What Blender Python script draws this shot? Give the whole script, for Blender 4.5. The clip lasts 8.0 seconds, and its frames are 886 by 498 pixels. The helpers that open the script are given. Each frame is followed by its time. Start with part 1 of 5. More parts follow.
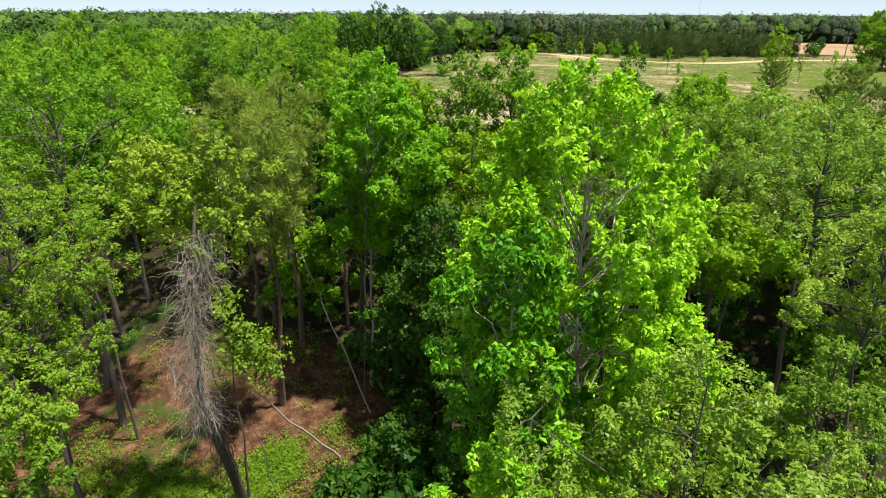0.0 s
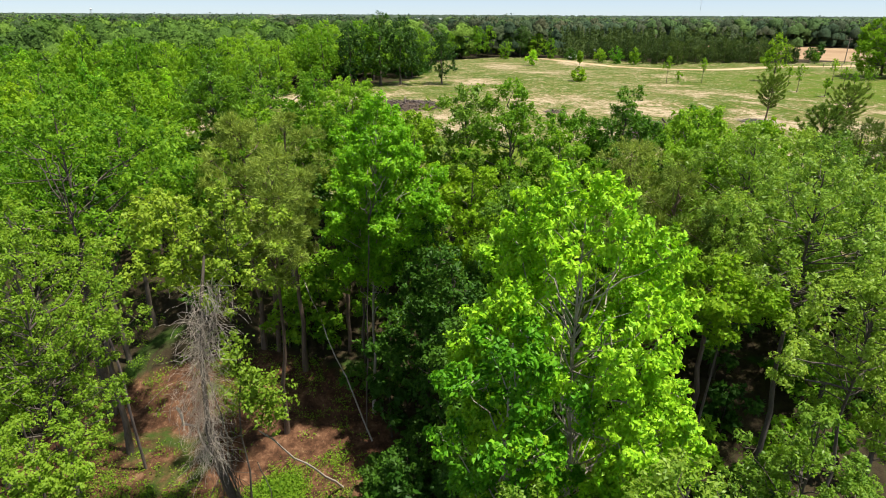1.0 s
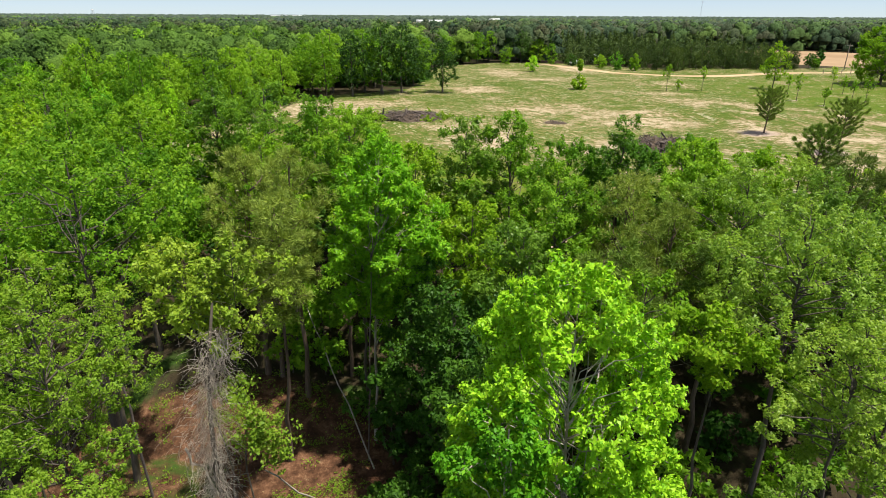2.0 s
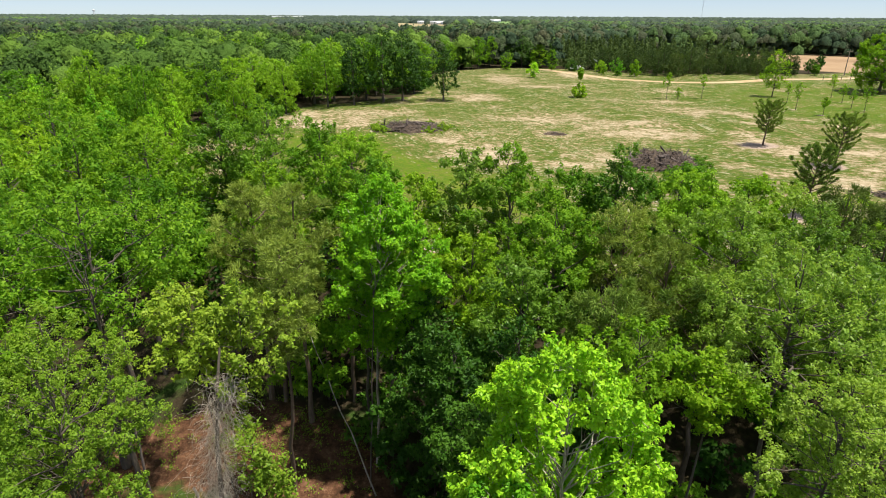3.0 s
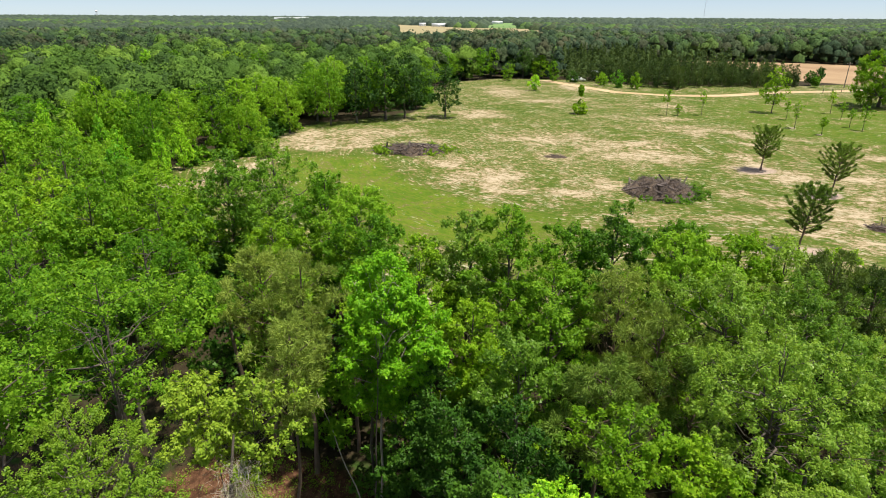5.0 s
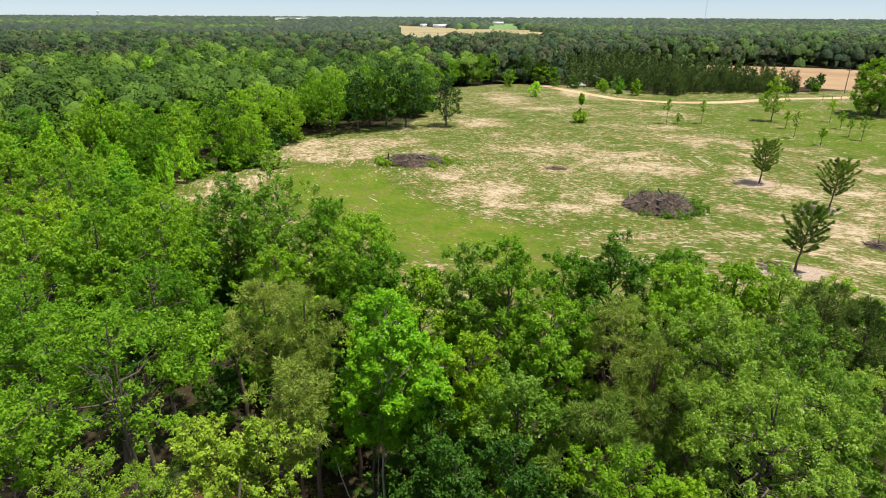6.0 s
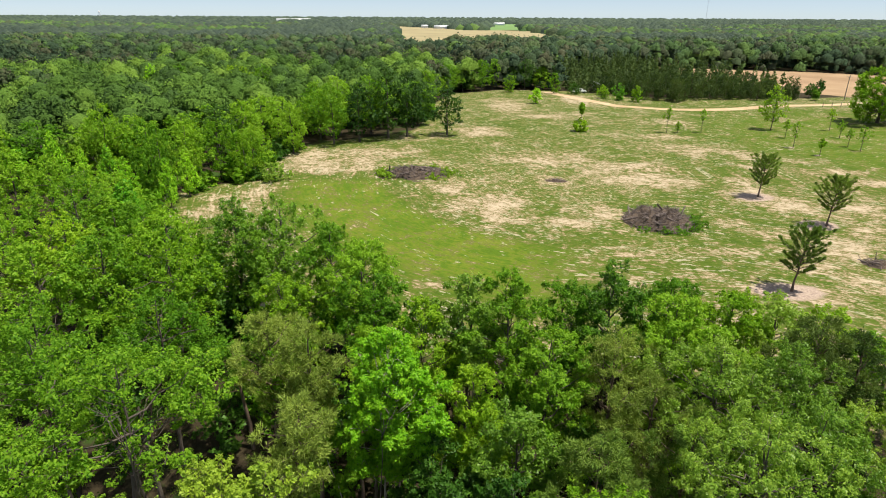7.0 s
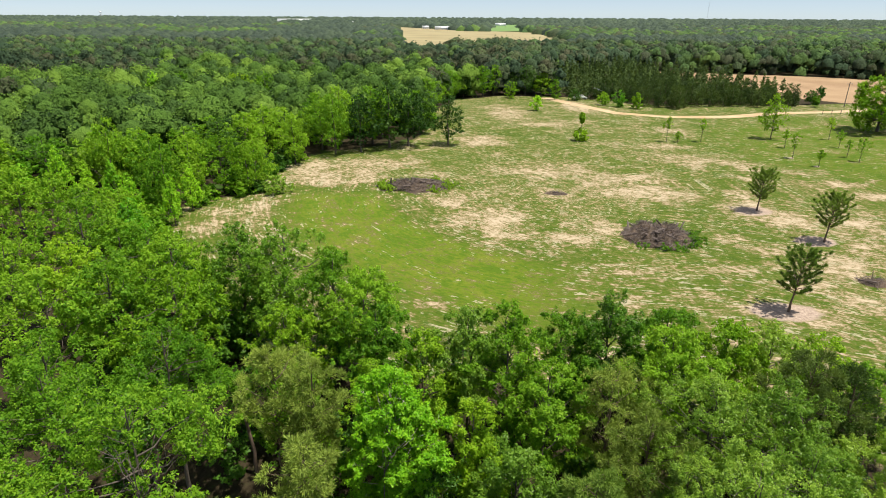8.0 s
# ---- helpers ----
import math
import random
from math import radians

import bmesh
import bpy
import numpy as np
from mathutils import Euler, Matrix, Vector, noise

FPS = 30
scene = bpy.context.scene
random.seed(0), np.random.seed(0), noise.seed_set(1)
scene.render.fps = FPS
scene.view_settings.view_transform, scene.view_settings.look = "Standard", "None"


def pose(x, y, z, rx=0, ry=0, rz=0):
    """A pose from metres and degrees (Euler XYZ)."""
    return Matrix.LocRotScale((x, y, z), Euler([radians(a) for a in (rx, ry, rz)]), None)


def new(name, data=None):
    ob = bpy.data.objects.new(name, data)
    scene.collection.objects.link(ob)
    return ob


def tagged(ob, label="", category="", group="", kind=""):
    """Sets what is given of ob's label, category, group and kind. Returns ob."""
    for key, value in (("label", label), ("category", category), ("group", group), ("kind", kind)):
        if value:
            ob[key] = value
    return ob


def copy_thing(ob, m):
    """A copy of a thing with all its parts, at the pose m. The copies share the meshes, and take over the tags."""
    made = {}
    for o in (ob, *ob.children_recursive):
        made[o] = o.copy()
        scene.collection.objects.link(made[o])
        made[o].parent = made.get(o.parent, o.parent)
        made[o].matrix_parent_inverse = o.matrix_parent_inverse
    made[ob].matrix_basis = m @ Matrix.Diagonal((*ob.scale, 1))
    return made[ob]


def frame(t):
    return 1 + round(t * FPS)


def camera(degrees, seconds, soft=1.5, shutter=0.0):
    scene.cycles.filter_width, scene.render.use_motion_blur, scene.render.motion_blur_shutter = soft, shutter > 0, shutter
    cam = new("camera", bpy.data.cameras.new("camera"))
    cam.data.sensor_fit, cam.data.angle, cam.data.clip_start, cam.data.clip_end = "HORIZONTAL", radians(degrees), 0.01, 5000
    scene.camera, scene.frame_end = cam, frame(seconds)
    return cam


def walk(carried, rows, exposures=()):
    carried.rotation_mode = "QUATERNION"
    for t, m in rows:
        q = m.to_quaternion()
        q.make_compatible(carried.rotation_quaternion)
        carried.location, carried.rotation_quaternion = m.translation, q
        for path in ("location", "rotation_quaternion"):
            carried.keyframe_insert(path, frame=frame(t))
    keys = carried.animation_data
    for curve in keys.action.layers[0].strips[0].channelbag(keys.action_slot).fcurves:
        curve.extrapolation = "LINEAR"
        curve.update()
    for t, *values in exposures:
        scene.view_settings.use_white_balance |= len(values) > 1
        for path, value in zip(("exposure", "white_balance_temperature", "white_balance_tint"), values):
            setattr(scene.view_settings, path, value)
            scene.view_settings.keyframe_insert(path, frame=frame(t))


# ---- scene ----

# ---------------------------------------------------------------- camera: a drone that rises straight up
cam = camera(72.8, 8.0, soft=1.0)
PATH = [
    (0.0, 0.000, 0.000, 14.000, -21.363, 0.236, 0.000),
    (1.0, -0.002, -0.013, 15.912, -21.334, 0.243, 0.084),
    (2.0, -0.005, -0.009, 17.834, -21.313, 0.250, 0.169),
    (3.0, -0.010, 0.012, 19.790, -21.299, 0.257, 0.255),
    (4.0, -0.016, 0.051, 21.801, -21.292, 0.264, 0.342),
    (5.0, -0.024, 0.106, 23.889, -21.293, 0.272, 0.431),
    (6.0, -0.034, 0.179, 26.077, -21.301, 0.279, 0.520),
    (7.0, -0.046, 0.268, 28.388, -21.317, 0.286, 0.611),
    (8.0, -0.059, 0.375, 30.844, -21.340, 0.293, 0.703),
]
walk(cam, [(t, pose(x, y, z, 90 + pitch, -roll, yaw)) for t, x, y, z, pitch, roll, yaw in PATH],
     exposures=[(0.0, 1.52), (1.0, 1.43), (2.0, 1.36), (4.5, 1.32), (8.0, 1.29)])

# ---------------------------------------------------------------- daylight: a high hazy sun and the sky
SUN_UP, SUN_FROM = 72.0, -18.0  # degrees over the horizon, degrees from +x towards +y
world = bpy.data.worlds.new("sky")
scene.world = world
world.use_nodes = True
wn = world.node_tree.nodes
sky = wn.new("ShaderNodeTexSky")
sky.sky_type = "NISHITA"
sky.sun_disc = False
sky.sun_elevation = radians(SUN_UP)
sky.sun_rotation = radians(90 - SUN_FROM)
sky.air_density, sky.dust_density, sky.ozone_density = 0.45, 0.1, 2.0
wn["Background"].inputs["Strength"].default_value = 0.062
# thin high haze evens the sky out between horizon and zenith
haze = wn.new("ShaderNodeMix")
haze.data_type = "RGBA"
haze.inputs[0].default_value, haze.inputs[7].default_value = 0.5, (3.35, 3.6, 3.85, 1)
world.node_tree.links.new(sky.outputs[0], haze.inputs[6])
world.node_tree.links.new(haze.outputs[2], wn["Background"].inputs["Color"])
sun = new("sun", bpy.data.lights.new("sun", "SUN"))
sun.data.energy, sun.data.angle, sun.data.color = 2.9, radians(1.5), (1.0, 0.93, 0.8)
to_sun = Vector((math.cos(radians(SUN_UP)) * math.cos(radians(SUN_FROM)), math.cos(radians(SUN_UP)) * math.sin(radians(SUN_FROM)), math.sin(radians(SUN_UP))))
sun.matrix_world = Matrix.Translation((40, 0, 120)) @ to_sun.to_track_quat("Z", "Y").to_matrix().to_4x4()


# ---------------------------------------------------------------- materials
def material(name):
    m = bpy.data.materials.new(name)
    m.use_nodes = True
    return m, m.node_tree.nodes, m.node_tree.links, m.node_tree.nodes["Principled BSDF"]


def ramp(nodes, stops):
    r = nodes.new("ShaderNodeValToRGB")
    while len(r.color_ramp.elements) < len(stops):
        r.color_ramp.elements.new(0.5)
    for e, (p, c) in zip(r.color_ramp.elements, stops):
        e.position, e.color = p, (*c, 1)
    return r


def noise_node(nodes, links, scale, detail=4.0, vector=None, rough=0.55):
    n = nodes.new("ShaderNodeTexNoise")
    n.inputs["Scale"].default_value, n.inputs["Detail"].default_value, n.inputs["Roughness"].default_value = scale, detail, rough
    if vector is not None:
        links.new(vector, n.inputs["Vector"])
    return n


def math_node(nodes, links, op, a, b=None, c=None):
    n = nodes.new("ShaderNodeMath")
    n.operation = op
    for i, v in enumerate((a, b, c)):
        if v is None:
            continue
        if isinstance(v, (int, float)):
            n.inputs[i].default_value = v
        else:
            links.new(v, n.inputs[i])
    return n.outputs[0]


def mix_col(nodes, links, f, a, b, mode="MIX"):
    n = nodes.new("ShaderNodeMix")
    n.data_type, n.blend_type = "RGBA", mode
    for v, s in ((f, n.inputs[0]), (a, n.inputs[6]), (b, n.inputs[7])):
        if isinstance(v, (int, float)):
            s.default_value = v
        elif isinstance(v, tuple):
            s.default_value = (*v, 1)
        else:
            links.new(v, s)
    return n.outputs[2]


def leaf_material(name, old, young, through_part=0.4, rough=0.5, gloss=0.4, patch=0.35):
    """Foliage: leaf-to-leaf and clump-to-clump change between an old and a young green, light passing through the blade."""
    m, nodes, links, bsdf = material(name)
    geo, info = nodes.new("ShaderNodeNewGeometry"), nodes.new("ShaderNodeObjectInfo")
    clump = noise_node(nodes, links, patch, 3.0, geo.outputs["Position"])
    f = math_node(nodes, links, "MULTIPLY_ADD", geo.outputs["Random Per Island"], 0.55, -0.1)
    f = math_node(nodes, links, "MULTIPLY_ADD", clump.outputs[0], 0.75, f)
    f = math_node(nodes, links, "MULTIPLY_ADD", info.outputs["Random"], 0.75, f)
    f = math_node(nodes, links, "SUBTRACT", f, 0.33)
    mid = tuple((a * b) ** 0.5 for a, b in zip(old, young))
    r = ramp(nodes, [(0.12, old), (0.5, mid), (0.9, young)])
    links.new(f, r.inputs[0])
    links.new(r.outputs[0], bsdf.inputs["Base Color"])
    bsdf.inputs["Roughness"].default_value = rough
    bsdf.inputs["Specular IOR Level"].default_value = gloss
    tr = nodes.new("ShaderNodeBsdfTranslucent")
    warm = mix_col(nodes, links, 0.5, r.outputs[0], (1.3, 1.15, 0.35), "MULTIPLY")
    links.new(warm, tr.inputs["Color"])
    mix = nodes.new("ShaderNodeMixShader")
    mix.inputs[0].default_value = through_part * 1.15
    links.new(bsdf.outputs[0], mix.inputs[1])
    links.new(tr.outputs[0], mix.inputs[2])
    links.new(mix.outputs[0], nodes["Material Output"].inputs["Surface"])
    return m


def woods_material(name, tones, vary=0.3):
    """Crowns seen from far: each crown has a tone of its own, from dark pine over dull olive to fresh yellow-green, with leafy grain."""
    m, nodes, links, bsdf = material(name)
    geo, tone = nodes.new("ShaderNodeNewGeometry"), nodes.new("ShaderNodeAttribute")
    tone.attribute_name = "tone"
    wide = noise_node(nodes, links, 0.012, 3.0, geo.outputs["Position"])
    grain = noise_node(nodes, links, 1.6, 5.0, geo.outputs["Position"], 0.7)
    f = math_node(nodes, links, "MULTIPLY_ADD", math_node(nodes, links, "SUBTRACT", wide.outputs[0], 0.5), 1.0, tone.outputs["Fac"])
    f = math_node(nodes, links, "MULTIPLY_ADD", math_node(nodes, links, "SUBTRACT", geo.outputs["Random Per Island"], 0.5), vary, f)
    f = math_node(nodes, links, "MULTIPLY_ADD", math_node(nodes, links, "SUBTRACT", grain.outputs[0], 0.5), 0.25, f)
    r = ramp(nodes, tones)
    links.new(f, r.inputs[0])
    links.new(r.outputs[0], bsdf.inputs["Base Color"])
    bump = nodes.new("ShaderNodeBump")
    bump.inputs["Strength"].default_value, bump.inputs["Distance"].default_value = 1.0, 1.0
    links.new(grain.outputs[0], bump.inputs["Height"])
    links.new(bump.outputs[0], bsdf.inputs["Normal"])
    bsdf.inputs["Roughness"].default_value, bsdf.inputs["Specular IOR Level"].default_value = 0.7, 0.08
    return m


def bark_material(name, dark, light, scale=3.0):
    m, nodes, links, bsdf = material(name)
    tex = nodes.new("ShaderNodeTexCoord")
    mp = nodes.new("ShaderNodeMapping")
    mp.inputs["Scale"].default_value = (6, 6, 0.9)
    links.new(tex.outputs["Object"], mp.inputs[0])
    n1 = noise_node(nodes, links, scale, 6.0, mp.outputs[0], 0.65)
    n2 = noise_node(nodes, links, 0.5, 3.0, tex.outputs["Object"])
    r = ramp(nodes, [(0.3, dark), (0.7, light)])
    f = math_node(nodes, links, "MULTIPLY_ADD", n2.outputs[0], 0.5, math_node(nodes, links, "MULTIPLY", n1.outputs[0], 0.55))
    links.new(f, r.inputs[0])
    links.new(r.outputs[0], bsdf.inputs["Base Color"])
    bsdf.inputs["Roughness"].default_value = 0.9
    b = nodes.new("ShaderNodeBump")
    b.inputs["Strength"].default_value, b.inputs["Distance"].default_value = 0.6, 0.04
    links.new(n1.outputs[0], b.inputs["Height"])
    links.new(b.outputs[0], bsdf.inputs["Normal"])
    return m


def plain_material(name, colour, rough=0.6, metal=0.0, vary=0.25, scale=2.0):
    m, nodes, links, bsdf = material(name)
    tex = nodes.new("ShaderNodeTexCoord")
    n = noise_node(nodes, links, scale, 5.0, tex.outputs["Object"])
    r = ramp(nodes, [(0.25, tuple(c * (1 - vary) for c in colour)), (0.75, tuple(min(1, c * (1 + vary)) for c in colour))])
    links.new(n.outputs[0], r.inputs[0])
    links.new(r.outputs[0], bsdf.inputs["Base Color"])
    bsdf.inputs["Roughness"].default_value, bsdf.inputs["Metallic"].default_value = rough, metal
    return m


LIME = leaf_material("lime_leaves", (0.085, 0.29, 0.01), (0.4, 0.69, 0.03), 0.3, 0.45, 0.2, 0.9)
SWEETGUM = leaf_material("sweetgum_leaves", (0.14, 0.37, 0.012), (0.42, 0.73, 0.028), 0.38, 0.45, 0.2)
SPRING = leaf_material("spring_leaves", (0.118, 0.275, 0.012), (0.31, 0.5, 0.025), 0.42, 0.5, 0.12)
OAK = leaf_material("oak_leaves", (0.086, 0.23, 0.012), (0.27, 0.47, 0.03), 0.42, 0.5, 0.12)
PALE = leaf_material("pale_leaves", (0.125, 0.26, 0.024), (0.32, 0.48, 0.062), 0.42, 0.4, 0.22)
FRESH = leaf_material("fresh_leaves", (0.0848, 0.2022, 0.0151), (0.2651, 0.4256, 0.0378), 0.42, 0.45, 0.18)
LIVE_OAK = leaf_material("live_oak_leaves", (0.052, 0.155, 0.011), (0.185, 0.36, 0.026), 0.4, 0.45, 0.2)
# Lowered for the understorey, whose shade is partly put into this leaf colour.
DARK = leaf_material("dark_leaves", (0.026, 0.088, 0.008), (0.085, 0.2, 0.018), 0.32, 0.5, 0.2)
NEEDLE = leaf_material("pine_needles", (0.145, 0.225, 0.037), (0.38, 0.48, 0.088), 0.32, 0.55, 0.15)
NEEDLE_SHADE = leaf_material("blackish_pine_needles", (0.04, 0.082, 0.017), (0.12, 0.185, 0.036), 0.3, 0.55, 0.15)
NEEDLE_DARK = leaf_material("dark_pine_needles", (0.072, 0.15, 0.023), (0.21, 0.325, 0.052), 0.3, 0.55, 0.15)
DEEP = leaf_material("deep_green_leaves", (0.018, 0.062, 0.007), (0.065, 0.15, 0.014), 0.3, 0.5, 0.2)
VINE = leaf_material("vine_leaves", (0.14, 0.26, 0.019), (0.34, 0.47, 0.042), 0.32, 0.5, 0.2)
WEED = leaf_material("weed_leaves", (0.0805, 0.21, 0.0132), (0.23, 0.378, 0.0275), 0.4, 0.55, 0.15, 0.6)
NEEDLE_MID = leaf_material("plantation_pine_needles", (0.033, 0.068, 0.018), (0.1, 0.155, 0.036), 0.3, 0.55, 0.15)
FAR_LEAF = woods_material("woodland_leaves", [(0.05, (0.06, 0.12, 0.028)), (0.35, (0.082, 0.165, 0.028)), (0.65, (0.11, 0.215, 0.034)), (0.95, (0.175, 0.3, 0.042))])
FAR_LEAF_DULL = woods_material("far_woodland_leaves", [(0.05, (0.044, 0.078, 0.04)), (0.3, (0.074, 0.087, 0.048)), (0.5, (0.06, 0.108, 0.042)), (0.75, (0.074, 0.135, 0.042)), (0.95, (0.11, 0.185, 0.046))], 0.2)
# Dark tones lifted: some of the haze is put into these greens.
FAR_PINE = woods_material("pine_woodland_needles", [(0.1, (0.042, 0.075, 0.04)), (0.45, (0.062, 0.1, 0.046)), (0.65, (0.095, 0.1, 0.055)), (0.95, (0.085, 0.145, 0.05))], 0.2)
BARK = bark_material("grey_brown_bark", (0.035, 0.027, 0.022), (0.15, 0.125, 0.1))
BARK_PALE = bark_material("pale_grey_bark", (0.24, 0.2, 0.17), (0.52, 0.46, 0.4))
BARK_PINE = bark_material("pine_bark", (0.05, 0.035, 0.028), (0.22, 0.15, 0.11))
DEADWOOD = bark_material("dead_vine_wood", (0.24, 0.2, 0.165), (0.58, 0.51, 0.44), 5.0)
BRUSH = bark_material("brush_wood", (0.03, 0.023, 0.022), (0.22, 0.175, 0.16), 2.0)
ROT = bark_material("rotted_wood_and_earth", (0.026, 0.018, 0.012), (0.13, 0.092, 0.064), 1.2)


def smooth(a, b, v):
    v = np.clip((v - a) / (b - a), 0, 1)
    return v * v * (3 - 2 * v)


# ---------------------------------------------------------------- the lie of the land
def land(x, y):
    """Height of the ground: a level meadow at 0, a wooded hollow in front of it."""
    x, y = np.asarray(x, float), np.asarray(y, float)
    edge = 46 - 0.2 * np.clip(x, 0, 60) + 0.5 * np.clip(-x - 15, 0, 60)
    hollow = -7.0 * (1 - smooth(edge - 24, edge + 6, y))
    hollow = hollow * smooth(-90, -30, x) * smooth(110, 60, x) * smooth(-60, -15, y)
    swell = 0.35 * np.sin(x * 0.041 + 1.0) * np.cos(y * 0.035) + 0.2 * np.sin(x * 0.11 + y * 0.07)
    return hollow + swell * smooth(20, 70, y)


def land_at(x, y):
    return float(land(x, y))


MEADOW = [(-16, 53), (-4, 50), (8, 49), (22, 46), (34, 40), (60, 34), (110, 38), (320, 70), (320, 237), (150, 231), (112, 227), (78, 222), (62, 238),
          (45, 248), (22, 250), (4, 240), (-5, 195), (-5, 165), (-7, 158), (-12, 150), (-27, 140), (-35, 131), (-37, 118), (-34, 107), (-40, 99),
          (-45, 92), (-41, 80), (-30, 68), (-22, 59)]
CROP = [(112, 372), (225, 328), (400, 280), (420, 232), (153, 233), (138, 250), (124, 300)]
ROAD = [(38, 246), (46, 226), (56, 206), (70, 201), (94, 203.5), (120, 211), (143, 217), (200, 228), (300, 240)]
# bare sandy patches: centre, half-length, half-depth
SAND_FAR = [(-23, 120, 12.6, 10.1), (-29, 127, 8.5, 6.1), (-13, 131, 10.0, 6.5), (35, 115, 11.6, 11.0), (41, 108, 7.4, 6.0), (27, 127, 4.3, 6.1), (55, 136, 9.7, 8.0),
            (63, 134, 7.7, 5.6), (54, 153, 7.3, 5.0), (65, 128, 4.9, 3.6), (19, 201, 8.4, 16.7), (17, 219, 8.1, 8.5), (28, 182, 8.5, 6.0), (45, 221, 6.1, 14.3), (20, 127, 10.9, 8.1),
            (8, 157, 7.4, 7.5), (77, 126, 6.1, 3.0), (78, 116, 6.7, 3.0), (65, 174, 9.8, 4.6), (100, 182, 5.1, 4.9), (61, 119, 3.4, 2.7)]
SAND_NEAR = [(-32, 97, 3.8, 6.2), (-37, 89, 3.0, 9.1), (5, 95, 7.4, 7.8), (9, 87, 6.0, 5.1), (0, 105, 5.1, 6.4), (18, 84, 3.3, 3.3), (25, 90, 2.7, 6.0), (51, 100, 5.9, 5.3), (55, 93, 5.5, 4.6),
             (53, 108, 4.2, 3.8), (42, 85, 3.4, 3.5), (47, 81, 4.1, 3.2), (63, 91, 5.4, 2.7), (52, 75, 5.3, 6.7), (60, 82, 3.3, 6.8), (44, 68, 4.2, 2.4), (37, 73, 3.7, 2.6), (29, 65, 4.1, 1.3),
             (41, 60, 5.7, 3.5), (35, 62, 3.9, 1.7), (78, 107, 4.2, 3.0), (48, 63, 3.3, 4.4), (-1, 63, 1.9, 2.0), (20, 109, 4.2, 3.8)]

# fallen needles round the meadow pines
MULCH = [(51.6, 98.3, 3.8, 3.0), (37.6, 60.9, 5.2, 2.9), (54.0, 84.0, 3.8, 2.8), (79.9, 139.7, 1.2, 1.0), (81.3, 131.4, 1.0, 1.0)]


def inside_distance(poly, x, y):
    """Signed distance to a polygon's outline, plus inside."""
    best, ins = np.full(x.shape, 1e9), np.zeros(x.shape, bool)
    for (x0, y0), (x1, y1) in zip(poly, poly[1:] + poly[:1]):
        dx, dy = x1 - x0, y1 - y0
        t = np.clip(((x - x0) * dx + (y - y0) * dy) / (dx * dx + dy * dy), 0, 1)
        best = np.minimum(best, np.hypot(x - x0 - t * dx, y - y0 - t * dy))
        if dy:
            ins ^= ((y0 > y) != (y1 > y)) & (x < dx * (y - y0) / dy + x0)
    return np.where(ins, best, -best)


def line_distance(line, x, y):
    best = np.full(x.shape, 1e9)
    for (x0, y0), (x1, y1) in zip(line, line[1:]):
        dx, dy = x1 - x0, y1 - y0
        t = np.clip(((x - x0) * dx + (y - y0) * dy) / (dx * dx + dy * dy), 0, 1)
        best = np.minimum(best, np.hypot(x - x0 - t * dx, y - y0 - t * dy))
    return best


